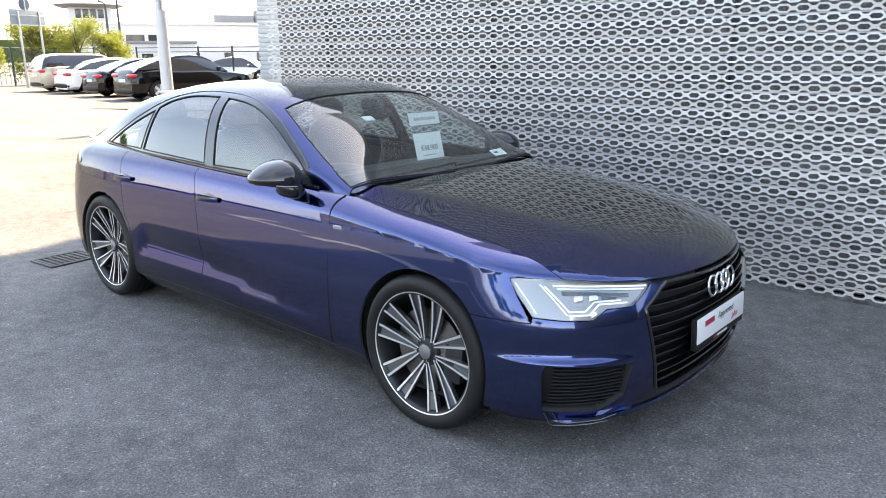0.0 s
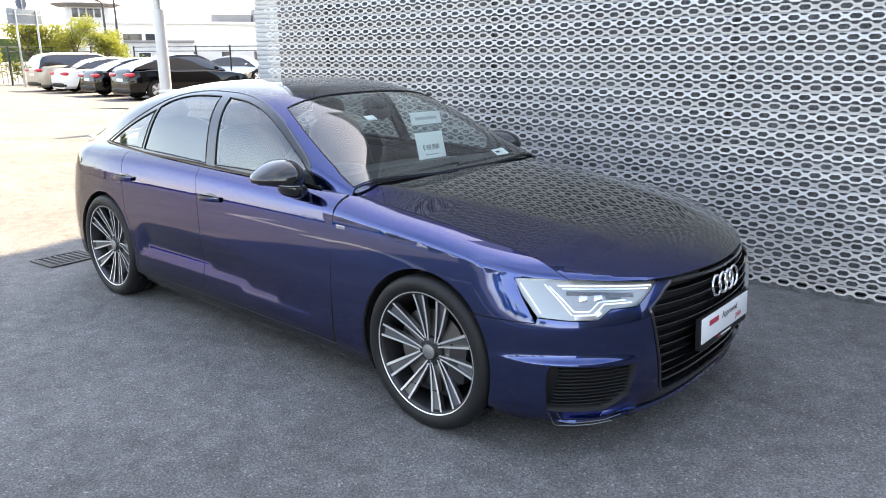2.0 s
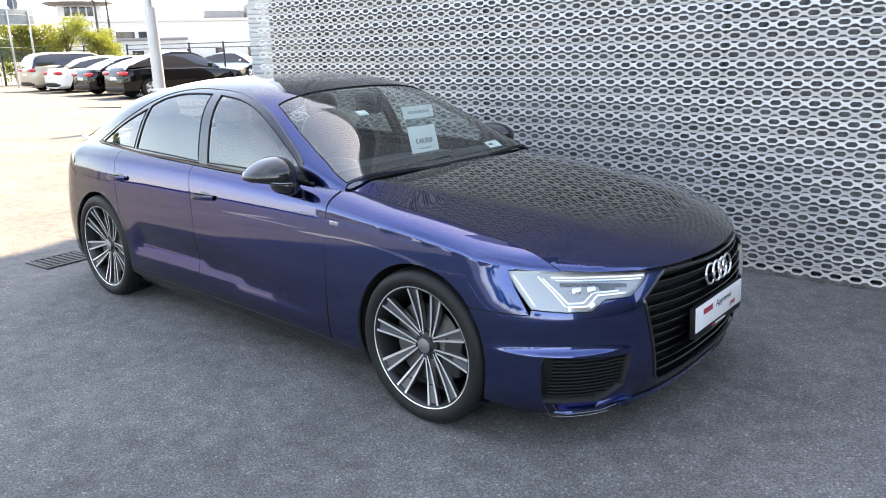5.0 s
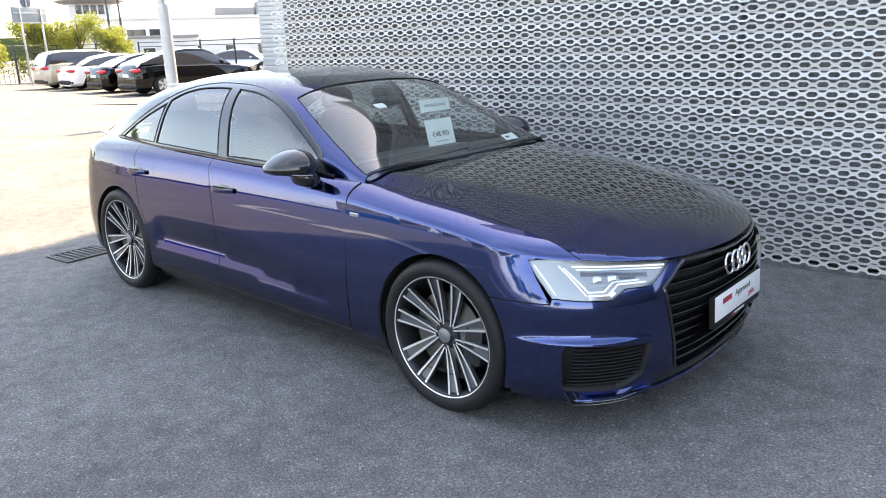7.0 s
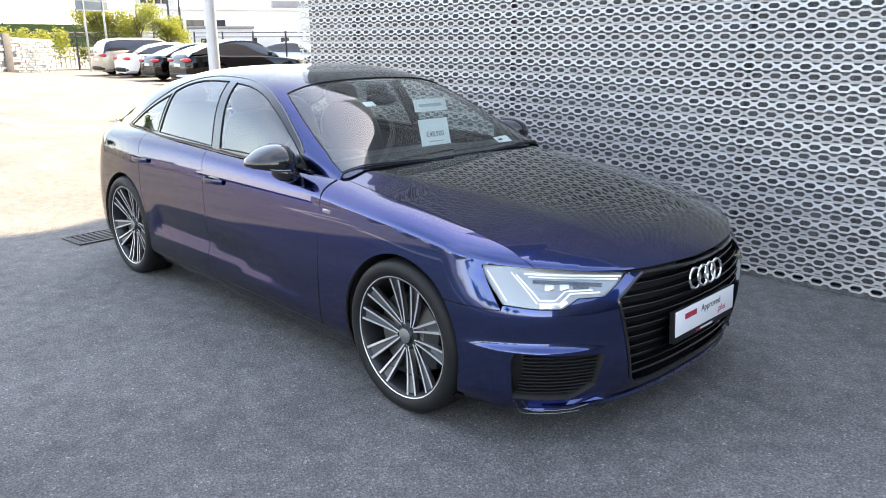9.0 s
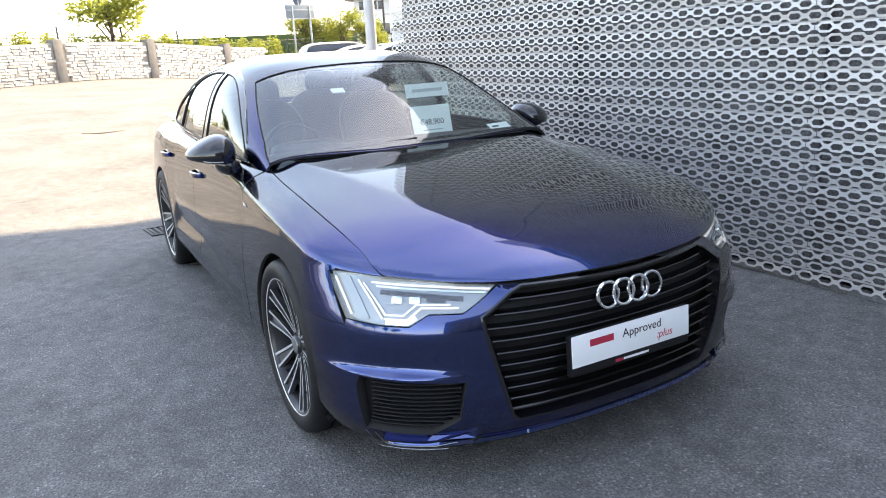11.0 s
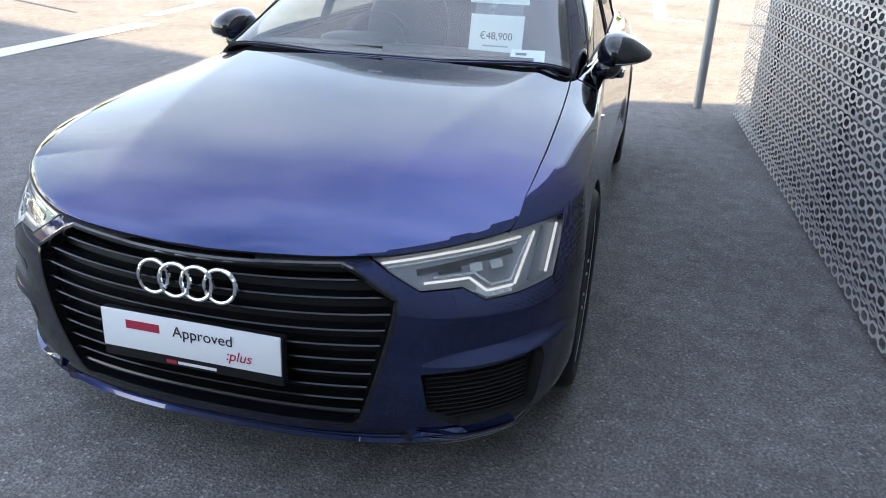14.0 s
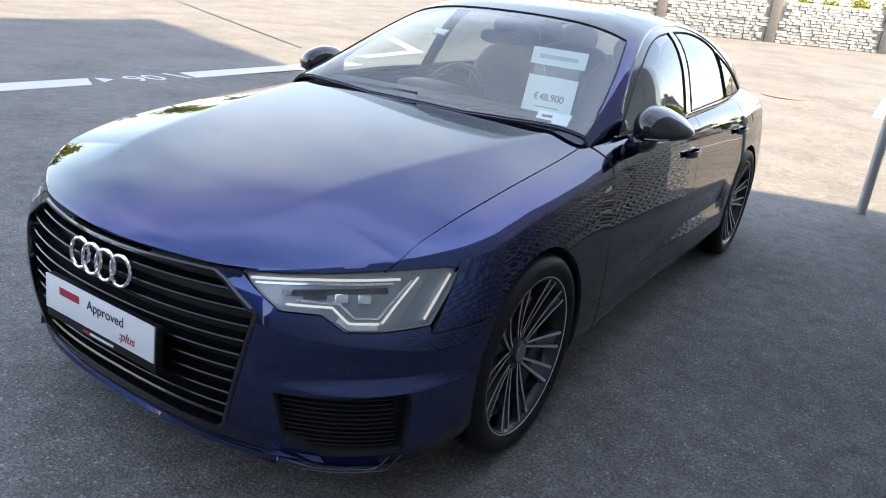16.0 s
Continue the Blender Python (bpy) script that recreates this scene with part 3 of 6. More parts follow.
wing = [(DOOR_F + 0.012 + G, SILL)] + [(DOOR_F + G, 0.60), (DOOR_F - 0.01, 0.80)] + wing_top
wing += [(s, z + 0.003) for s, z in lamp_top[2:]] + [(lamp_low[0][0] - 0.004, 0.695), (lamp_low[1][0] - 0.006, 0.600), (S_BUMP, 0.600)]
low_a = math.degrees(math.asin((SILL - AXLE) / ARCH_R))
wing += arch(0, ARCH_R, math.degrees(math.asin((0.598 - AXLE) / ARCH_R)), 180 - low_a)
both("front_wing", flank, [wing], 0.02, BLUE, rim=0.015, grid=0.018)


def door(name, sa, sb, slant_a, slant_b, arch_cut=None):
    top = [(sa + (sb - sa) * i / 10 + slant_a * (1 - i / 10) + slant_b * i / 10, 0) for i in range(11)]
    top = [(s, v_belt(s)) for s, _ in top]
    loop = [(sb, SILL + 0.004)] + ([] if not arch_cut else []) + [(sa, SILL + 0.004), (sa, 0.60)] + top + [(sb, 0.60)]
    if arch_cut:
        lo, hi = math.degrees(math.asin((SILL + 0.004 - AXLE) / (ARCH_R + 0.03))), math.degrees(math.asin((0.62 - AXLE) / (ARCH_R + 0.03)))
        cut = arch(-BASE, ARCH_R + 0.03, hi, lo, 12)
        loop = cut + [(sa, SILL + 0.004), (sa, 0.60)] + top
    both(name, flank, [loop[::-1]], 0.03, BLUE, rim=0.015)


door("front_door", DOOR_F - G, DOOR_M + G, -0.012, -0.09)
door("rear_door", DOOR_M - G, DOOR_R + G, -0.09, -0.14, True)

# rear quarter from the rear door round to the tail
quarter = arch(-BASE, ARCH_R, 180 - math.degrees(math.asin((0.42 - AXLE) / ARCH_R)), math.degrees(math.asin((SILL - AXLE) / ARCH_R)))
hi = math.degrees(math.asin((0.62 - AXLE) / (ARCH_R + 0.03)))
lo = math.degrees(math.asin((SILL - AXLE) / (ARCH_R + 0.03)))
quarter += [(x - 2 * G, z) for x, z in arch(-BASE, ARCH_R + 0.03, lo, hi, 12)]
quarter += [(s, v_belt(s)) for s in (DOOR_R - 0.14 - G, -2.95, -3.1, -3.25, -3.42)]
quarter += [(s, v_at_y(s, y)) for s, y in ((-3.55, 0.70), (-3.75, 0.70))] + [(-4.0, waist(-4.0)), (-4.0, 0.60), (-3.9, 0.42)]
both("rear_quarter", flank, [quarter], 0.03, BLUE, rim=0.015)
tail = [(-3.9, 0.417), (-4.0, 0.597), (-4.42, 0.597), (-4.42, 0.17), (-3.42, 0.17)] + arch(-BASE, ARCH_R, 200, 180 - math.degrees(math.asin((0.417 - AXLE) / ARCH_R)), 8)
both("rear_bumper", flank, [tail], 0.04, BLUE, rim=0.015)
both("tail_lamp", flank, [[(-3.93, 0.78), (-3.93, 0.86), (-4.40, 0.86), (-4.40, 0.74)]], 0.04, RED_LENS, lift=0.003)
both("tail_panel", flank, [[(-4.003, 0.60), (-4.003, 0.875), (-4.42, 0.875), (-4.42, 0.60)]], 0.04, BLUE, rim=0.012)
both("sill", flank, [[(-BASE + 0.36, 0.15), (-0.36, 0.15), (-0.362, SILL - 0.004), (-BASE + 0.362, SILL - 0.004)]], 0.04, BLUE, rim=0.02)

# bonnet
front_top = spl((0.0, 0.722), (0.2, 0.723), *[(abs(p[1]), p[2]) for p in (flank(*q) for q in lamp_top)])
bon = []
xs = [-0.66 + i * (0.595 + 0.66) / 60 for i in range(61)]
bon += [(x, bonnet_edge(x) - shut(x)) for x in xs]
for y in [0.744, 0.735, 0.72, 0.70, 0.685] + [0.675 - 0.0125 * k for k in range(51)]:
    bon.append((solve(lambda x: crown(x, y)[2], 0.35, plan(s_at(y, 0.74), 0.735)[0] + 0.02, max(0.734, front_top(y) + 0.005)), y))
front = [p for p in bon if p[0] > 0.6 and p[1] < 0.67]
rear = [(-0.60 + 0.10 * (1 - (y / 0.735) ** 2), y) for y in (0.60, 0.40, 0.20)]
loop = bon + [(x, -y) for x, y in bon[::-1]] + [(x, -y) for x, y in rear] + [(-0.50, 0.0)] + rear[::-1]
sheet("bonnet", crown, [loop], 0.012, BLUE, car, rim=0.016, grid=0.013, lines=[[(0.775 - 0.0125 * k, sg * bonnet_fold(0.775 - 0.0125 * k)) for k in range(96)] for sg in (-1, 1)] + [[(x - d, y) for x, y in front] + [(x - d, -y) for x, y in front[::-1]] for d in (0.0025, 0.006, 0.012, 0.021)])
deck = [(-3.62, 0.62), (-3.62, -0.62), (-3.74, -0.64), (-3.83, -0.56), (-3.87, -0.35), (-3.88, 0.0), (-3.87, 0.35), (-3.83, 0.56), (-3.74, 0.64)]
sheet("boot_lid", crown, [deck], 0.05, BLUE, car, rim=0.02)

# front bumper with grille and side intakes cut out
def mir(s):
    return 2 * (X0 + FRONT_L) - s


S_END = X0 + FRONT_L


def nose(s, v):
    """The flank carried past the middle of the nose to the other side."""
    if s <= S_END:
        return flank(s, v)
    x, y, z = flank(mir(s), v)
    return x, -y, z


GRILLE = [(0.385, 0.718), (0.425, 0.700), (0.526, 0.634), (0.524, 0.590), (0.437, 0.275), (0.41, 0.250)]
gr = [(s_at(y, z), z) for y, z in GRILLE]
grille_loop = gr + [(mir(s), z) for s, z in gr[::-1]]
INTAKE = [(0.585, 0.425), (0.862, 0.438), (0.87, 0.40), (0.845, 0.235), (0.68, 0.225), (0.60, 0.285)]
intake_loop = [(s_at(y, z), z) for y, z in INTAKE]
mirrored = lambda loop: [(mir(s), z) for s, z in loop]
outer = [(S_BUMP + 0.004, 0.596), (lamp_low[1][0] - 0.004, 0.596)]
outer += [(s, z - 0.004) for s, z in lamp_low[1:]] + [(lamp_top[0][0] + 0.004, 0.725)]
outer += [(s_at(y, 0.74), 0.724) for y in (0.36, 0.25, 0.1)]
bottom = [(s_at(y, 0.2), 0.17) for y in (0.05, 0.3, 0.55, 0.75, 0.86)]
end = arch(0, ARCH_R, math.degrees(math.asin((0.18 - AXLE) / ARCH_R)), math.degrees(math.asin((0.592 - AXLE) / ARCH_R)), 10)
outer_half = end + outer
right = outer_half
left = [(mir(s), z) for s, z in outer_half[::-1]]
low = [(s, z) for s, z in bottom[::-1]]
loop = right + left + [(mir(s), z) for s, z in low] + low[::-1]
sheet("front_bumper", nose, [loop, grille_loop, intake_loop, mirrored(intake_loop)], 0.016, BLUE, car, rim=0.05)

# ---- cabin ----
def sides(loop):
    return loop + [(x, 2 - a) for x, a in loop[::-1]]


ws_edge = [(-0.605, 0.752), (-0.78, 0.718), (-0.95, 0.684), (-1.13, 0.64), (-1.305, 0.588)]
ws_base = [(-0.52, 0.25), (-0.54, 0.45), (-0.575, 0.65)]
ws_top = [(-1.292, 0.40), (-1.282, 0.2)]
ws_loop = sides([(x, a_y(x, y)) for x, y in ws_base + ws_edge + ws_top])
sheet("windscreen", cabin, [ws_loop], 0.035, TINT, car, lift=-0.002, rim=0)
rg_loop = sides([(x, a_y(x, y)) for x, y in [(-2.93, 0.15), (-2.95, 0.40), (-3.0, 0.53), (-3.3, 0.575), (-3.6, 0.58), (-3.63, 0.4), (-3.64, 0.15)]][::-1])
sheet("rear_window", cabin, [rg_loop], 0.05, PRIVACY, car, lift=-0.002, rim=0)

F_WIN = [(-0.84, 0.975), (-0.95, 1.065), (-1.08, 1.143), (-1.25, 1.232), (-1.42, 1.302), (-1.60, 1.345), (-1.80, 1.364), (-1.71, 1.0)]
R_WIN = [(-1.81, 1.003), (-1.90, 1.368), (-2.10, 1.368), (-2.26, 1.357), (-2.46, 1.307), (-2.505, 1.285), (-2.555, 1.024)]
Q_WIN = [(-2.588, 1.026), (-2.54, 1.267), (-2.7, 1.205), (-2.88, 1.13), (-3.08, 1.04), (-3.09, 1.03)]


def smooth_top(pts, n, lead=0, tail=0):
    """Redraws the curved run of an outline through its points with n steps."""
    run = pts[lead:len(pts) - tail]
    f = spl(*run)
    a, b = run[0][0], run[-1][0]
    return pts[:lead] + [(a + (b - a) * i / n, f(a + (b - a) * i / n)) for i in range(n + 1)] + pts[len(pts) - tail:]


F_WIN = smooth_top(F_WIN, 26, 0, 1)
R_WIN = smooth_top(R_WIN, 16, 1, 1)
Q_WIN = smooth_top(Q_WIN, 12, 1, 1)
wins = {}
for nm, w, mt in (("front_side_window", F_WIN, SIDE_GLASS), ("rear_side_window", R_WIN, PRIVACY), ("quarter_window", Q_WIN, PRIVACY)):
    wins[nm] = [(x, a_z(x, z)) for x, z in w]
    both(nm, cabin, [wins[nm][::-1]], 0.04, mt, lift=-0.003, rim=0)
# daylight opening: black frame round the side windows
DLO = [(-0.80, 0.957), (-0.93, 1.078), (-1.06, 1.158), (-1.23, 1.25), (-1.41, 1.322), (-1.60, 1.367), (-1.9, 1.39), (-2.2, 1.382), (-2.45, 1.338), (-2.7, 1.232), (-2.95, 1.118), (-3.18, 1.02), (-2.7, 0.998), (-1.9, 0.980), (-1.3, 0.964)]
DLO_TOP = smooth_top(DLO[:12], 48)
DLO = DLO_TOP + DLO[12:]
dlo = [(x, a_z(x, z)) for x, z in DLO]
both("window_frame", cabin, [dlo[::-1]] + list(wins.values()), 0.03, BLACK_GLOSS, rim=0.012)
skin = [(-3.72, 0.0)] + sides([(-0.585, 0.0), (-0.592, 0.5 * a_y(-0.605, 0.752))] + [(x + 0.008, a_y(x, y)) for x, y in ws_edge[:1] + ws_base[::-1]]) + [(-3.72, 2.0)]
sheet("roof", cabin, [skin, ws_loop, rg_loop, dlo, [(x, 2 - a) for x, a in dlo]], 0.035, BLUE, car, rim=0.012)


# ---- saloon: inner shell, front, lamps, glass trim ----
inner = [(0.42, 0.2), (0.42, 0.60), (0.50, 0.66), (0.62, 0.74)] + [(s, waist(s) + 0.10) for s in (0.3, 0.0, -0.4, -0.7, -1.5, -2.5, -3.2, -3.6)] + [(-4.0, 0.85), (-4.35, 0.8), (-4.35, 0.22), (-3.45, 0.2)]
inner += arch(-BASE, ARCH_R + 0.02, 200, -22, 16) + arch(0, ARCH_R + 0.02, 202, -22, 16)
both("inner_shell", flank, [inner], 0.06, DARK, lift=-0.042, rim=0)
under = [(x - 0.02, y * 0.97) for x, y in bon] + [(x - 0.02, -y * 0.97) for x, y in bon[::-1]]
sheet("bonnet_lining", crown, [[(-0.78, 0.70)] + under + [(-0.78, -0.70)]], 0.08, DARK, car, lift=-0.022, rim=0)
cowl = [(-0.80, 0.74), (-0.60, 0.735), (-0.55, 0.60), (-0.505, 0.35), (-0.485, 0.0), (-0.505, -0.35), (-0.55, -0.60), (-0.60, -0.735), (-0.80, -0.74)]
sheet("cowl", crown, [cowl[::-1]], 0.03, BLACK_PLASTIC, car, lift=-0.004, rim=0)
for x in (0, -BASE):
    for sd in (-1, 1):
        bm = bmesh.new()
        lathe(bm, [(ARCH_R + 0.012, -0.90), (ARCH_R + 0.012, -0.55), (0.05, -0.55)], 40)
        for v in bm.verts:
            v.co = Vector((x + v.co.x, sd * abs(v.co.y), max(0.17, AXLE + v.co.z)))
        part("wheel_arch_liner", bm, DARK, car)
bm = bmesh.new()
box(bm, (-3.7, -0.56, 0.16), (0.80, 0.56, 0.24), 0.02)
part("underbody", bm, DARK, car)


def sweep(points, profile, normals=None, closed=False):
    """A bar of the (out, up) profile along points, out being level and away from the middle of the car."""
    bm = bmesh.new()
    rings = []
    n = len(points)
    for i, p in enumerate(points):
        a, b = Vector(points[max(i - 1, 0)]), Vector(points[min(i + 1, n - 1)])
        d = (b - a).normalized()
        o = normals[i] if normals else d.cross(Vector((0, 0, 1))).normalized()
        u = d.cross(o).normalized()
        if u.z < 0 and not normals:
            u = -u
        rings.append([bm.verts.new(Vector(p) + o * q + u * w) for q, w in profile])
    k = len(profile)
    for a, b in zip(rings, rings[1:]):
        for j in range(k):
            bm.faces.new((a[j], a[(j + 1) % k], b[(j + 1) % k], b[j]))
    bm.faces.new(rings[0][::-1])
    bm.faces.new(rings[-1])
    return bm


def nose_point(s, z, lift=0.0):
    e = 1e-3
    p = Vector(nose(s, z))
    n = (Vector(nose(s + e, z)) - Vector(nose(s - e, z))).cross(Vector(nose(s, z + e)) - Vector(nose(s, z - e))).normalized()
    return p + n * lift, n


# grille: recessed back, frame, slats
grille = part("grille", bmesh.new(), None, car)
bpy.data.objects.remove(grille)
grille = sheet("grille", nose, [grille_loop], 0.04, BLACK_PLASTIC, car, lift=-0.05, rim=0, label="gloss black grille with horizontal slats")
ring = [nose_point(s, z, 0.0) for s, z in dense(grille_loop, 0.02)]
ring.append(ring[0])
pts = [p for p, _ in ring]
prof = [(-0.035, -0.002), (0.003, -0.002), (0.006, 0.004), (0.004, 0.011), (-0.035, 0.010)]
bm = bmesh.new()
rings = []
mid = sum(pts[:-1], Vector()) / (len(pts) - 1)
for i, (p, n) in enumerate(ring):
    a, b = pts[(i - 1) % (len(pts) - 1)], pts[(i + 1) % (len(pts) - 1)]
    d = (b - a).normalized()
    w = n.cross(d).normalized()
    if w.dot(p - mid) > 0:
        w = -w
    rings.append([bm.verts.new(p + n * q + w * u) for q, u in prof])
for a, b in zip(rings, rings[1:]):
    for j in range(5):
        bm.faces.new((a[j], a[(j + 1) % 5], b[(j + 1) % 5], b[j]))
part("grille_frame", bm, BLACK_GLOSS, grille, "gloss black grille surround")


def grille_half(z):
    """Half width of the grille opening at height z."""
    g = GRILLE[1:-1]
    for (y0, z0), (y1, z1) in zip(g, g[1:]):
        if z1 <= z <= z0:
            return y0 + (y1 - y0) * (z0 - z) / (z0 - z1)
    return 0.38


SLAT_EDGE = material("slat_gloss_black", (0.006, 0.006, 0.007), 0.26, 0.0, 0.16, spec=0.5)
for i in range(10):
    z = 0.675 - i * 0.0425
    w = grille_half(z) - 0.012
    sa = s_at(w, z)
    line = [nose_point(sa + (mir(sa) - sa) * k / 30, z, -0.022)[0] for k in range(31)]
    line = [(p.x, p.y, z) for p in line]
    tall = 1.9 if i == 9 else 1.0
    bm = sweep(line, [(-0.03, -0.002 * tall), (0.007, -0.004 * tall), (0.011, 0.000), (0.008, 0.003 * tall), (-0.03, 0.004 * tall)])
    part("slat", bm, SLAT_EDGE, grille)

# four plain chrome rings
for k in range(4):
    y = (k - 1.5) * 0.0628
    bm = bmesh.new()
    pts = [(0.0, 0.0428 * math.cos(a * math.tau / 40), 0.0428 * math.sin(a * math.tau / 40)) for a in range(40)]
    tube(bm, pts, 0.0062, 8, True)
    o = part("ring", bm, CHROME, grille, "chrome ring")
    o.matrix_local = pose(0.936 - 0.004 * abs(k - 1.5), y, 0.644, 0, -8, 0)


def text(name, words, size, mat, parent, m, depth=0.0004, align="CENTER", shear=0.0):
    cu = bpy.data.curves.new(name, "FONT")
    cu.body, cu.size, cu.extrude, cu.align_x, cu.shear = words, size, depth, align, shear
    tmp = bpy.data.objects.new(name, cu)
    scene.collection.objects.link(tmp)
    me = bpy.data.meshes.new_from_object(tmp.evaluated_get(bpy.context.evaluated_depsgraph_get()))
    bpy.data.objects.remove(tmp)
    ob = link(name, me, mat, parent)
    ob.matrix_local = m
    return ob


# advertising plate in place of a number plate
plate = tagged(new("show_plate"), "white dealer show plate with red and dark print on the grille", "plate")
plate.matrix_world = pose(0.950, 0, 0.482, 0, -3, 0)
boxpart("plate_holder", (-0.03, -0.262, -0.085), (-0.006, 0.262, 0.052), BLACK_PLASTIC, plate, 0.004)
boxpart("plate_face", (-0.006, -0.258, -0.054), (-0.001, 0.258, 0.054), PLATE_WHITE, plate, 0.0015)
face = Matrix(((0, 0, 1, 0), (1, 0, 0, 0), (0, 1, 0, 0), (0, 0, 0, 1)))
bar = lambda name, y0, y1, z0, z1, mt, x=-0.001: boxpart(name, (x, y0, z0), (x + 0.0008, y1, z1), mt, plate, 0)
bar("red_word_bar", -0.185, -0.085, 0.006, 0.030, TEXT_RED)
text("lettering", "Approved", 0.043, TEXT_DARK, plate, Matrix.Translation((0.0, 0.040, 0.005)) @ face)
text("lettering", ":plus", 0.040, TEXT_RED, plate, Matrix.Translation((0.0, 0.140, -0.034)) @ face, shear=0.25)
bar("red_print_bar", -0.075, -0.045, -0.078, -0.068, TEXT_RED, -0.006)
bar("white_print_bar", -0.040, 0.072, -0.077, -0.069, TEXT_WHITE, -0.006)

# flush covers of the lamp washers
both("washer_cover", flank, [[(s_at(y, z), z) for y, z in ((0.735, 0.555), (0.745, 0.540), (0.73, 0.522), (0.64, 0.518), (0.62, 0.532), (0.635, 0.553))]], 0.012, BLUE, lift=0.0012, rim=0.004)

# lower bumper: intake mesh, blades, splitter
for sgn in (-1, 1):
    mm = sgn > 0
    it = sheet("side_intake", flank, [intake_loop], 0.04, BLACK_PLASTIC, car, lift=-0.045, rim=0, mirror=mm, label="black slatted side intake")
    ss = [p[0] for p in intake_loop]
    for i in range(11):
        z = 0.258 + i * 0.0155
        a, b = s_at(0.845, z), s_at(0.60, z)
        line = []
        for k in range(11):
            p, n = nose_point(a + (b - a) * k / 10, z, -0.03)
            line.append((p.x, -p.y if mm else p.y, z + 0.0008 * math.sin(k * 2.1 + i)))
        if mm:
            line = line[::-1]
        part("intake_slat", sweep(line, [(-0.01, -0.002), (0.008, -0.002), (0.008, 0.002), (-0.01, 0.002)]), DARK, it)
    # ledge under the intake, broad and turned up at its inner end
    line, prof = [], []
    a, b = s_at(0.80, 0.215), s_at(0.555, 0.215)
    for k in range(15):
        p, n = nose_point(a + (b - a) * k / 14, 0.215, 0.0)
        line.append((p.x, -p.y if mm else p.y, 0.208 + 0.030 * ease((k - 7) / 7)))
    if mm:
        line = line[::-1]
    blade = part("intake_blade", sweep(line, [(-0.045, -0.012), (0.010, -0.012), (0.014, -0.004), (-0.045, 0.020)]), BLUE, car)
    # sloping winglet at the inner lower corner of the intake
    quad = [((0.69, 0.214), 0.016), ((0.548, 0.222), 0.020), ((0.540, 0.268), -0.004), ((0.598, 0.272), -0.022), ((0.66, 0.240), -0.024)]
    face_pts = []
    for (y, z), d in quad:
        p, n = nose_point(s_at(y, z), z, d)
        face_pts.append((Vector((p.x, -p.y if mm else p.y, p.z)), Vector((n.x, -n.y if mm else n.y, n.z))))
    bm = bmesh.new()
    hi = [bm.verts.new(p) for p, n in face_pts]
    lo = [bm.verts.new(p - n * 0.03 + Vector((0, 0, -0.012))) for p, n in face_pts]
    bm.faces.new(hi)
    bm.faces.new(lo[::-1])
    for k in range(5):
        bm.faces.new((hi[k], lo[k], lo[(k + 1) % 5], hi[(k + 1) % 5]))
    bmesh.ops.bevel(bm, geom=bm.edges[:], offset=0.002, segments=1, affect="EDGES")
    part("intake_winglet", bm, BLUE, it, "blue painted winglet", smooth=False)
    # two thin silver lines run along it and turn up at the outer corner
    for path in (((0.842, 0.236), (0.826, 0.212), (0.802, 0.180), (0.788, 0.172), (0.74, 0.170), (0.68, 0.170), (0.62, 0.176)), ((0.822, 0.236), (0.806, 0.212), (0.788, 0.196), (0.774, 0.191), (0.72, 0.190), (0.66, 0.191), (0.60, 0.200))):
        pts = []
        for y, z in path:
            p = nose_point(s_at(y, z), z, 0.018 if z < 0.2 else 0.012)[0]
            pts.append((p.x, -p.y if mm else p.y, p.z))
        bm = bmesh.new()
        tube(bm, pts, 0.0018, 6)
        part("blade_edge", bm, ALU_GREY, blade, "thin silver blade edge")
sa = s_at(0.80, 0.195)
line = []
for k in range(82):
    p = nose_point(sa + (mir(sa) - sa) * k / 81, 0.195)[0]
    # the ends run back under the bumper
    tuck = max(0.0, abs(k - 40.5) / 40.5 - 0.93) / 0.07
    line.append((p.x - 0.03 * tuck, p.y * (1 - 0.02 * tuck), 0.176 + 0.014 * (1 - ((k - 40.5) / 40.5) ** 2)))
part("splitter", sweep(line, [(-0.08, -0.010), (0.004, -0.010), (0.011, -0.002), (0.006, 0.010), (-0.03, 0.020)]), BLUE, car)

# head lamps: housing, light guides, lenses, clear cover
def lamp_point(y, z, lift):
    return nose_point(s_at(y, z), z, lift)


def strip(name, path, width, mat, parent, mm, lift=-0.007, thick=0.006):
    """A light guide along (half width, height) points on the lamp's surface."""
    line = []
    for i in range(len(path) - 1):
        for k in range(6):
            t = k / 6
            line.append([path[i][j] + (path[i + 1][j] - path[i][j]) * t for j in (0, 1)])
    line.append(list(path[-1]))
    bm = bmesh.new()
    rings = []
    for i, (y, z) in enumerate(line):
        (p, n), (a, _), (b, _) = (lamp_point(*line[k], lift) for k in (i, max(i - 1, 0), min(i + 1, len(line) - 1)))
        d = (b - a).normalized()
        o = n.cross(d).normalized() * width / 2
        q = [p - o - n * thick, p - o, p + o, p + o - n * thick]
        if mm:
            q = [Vector((v.x, -v.y, v.z)) for v in q]
        rings.append([bm.verts.new(v) for v in q])
    for a, b in zip(rings, rings[1:]):
        for j in range(4):
            bm.faces.new((a[j], a[(j + 1) % 4], b[(j + 1) % 4], b[j]))
    bm.faces.new(rings[0])
    bm.faces.new(rings[-1])
    return part(name, bm, mat, parent)


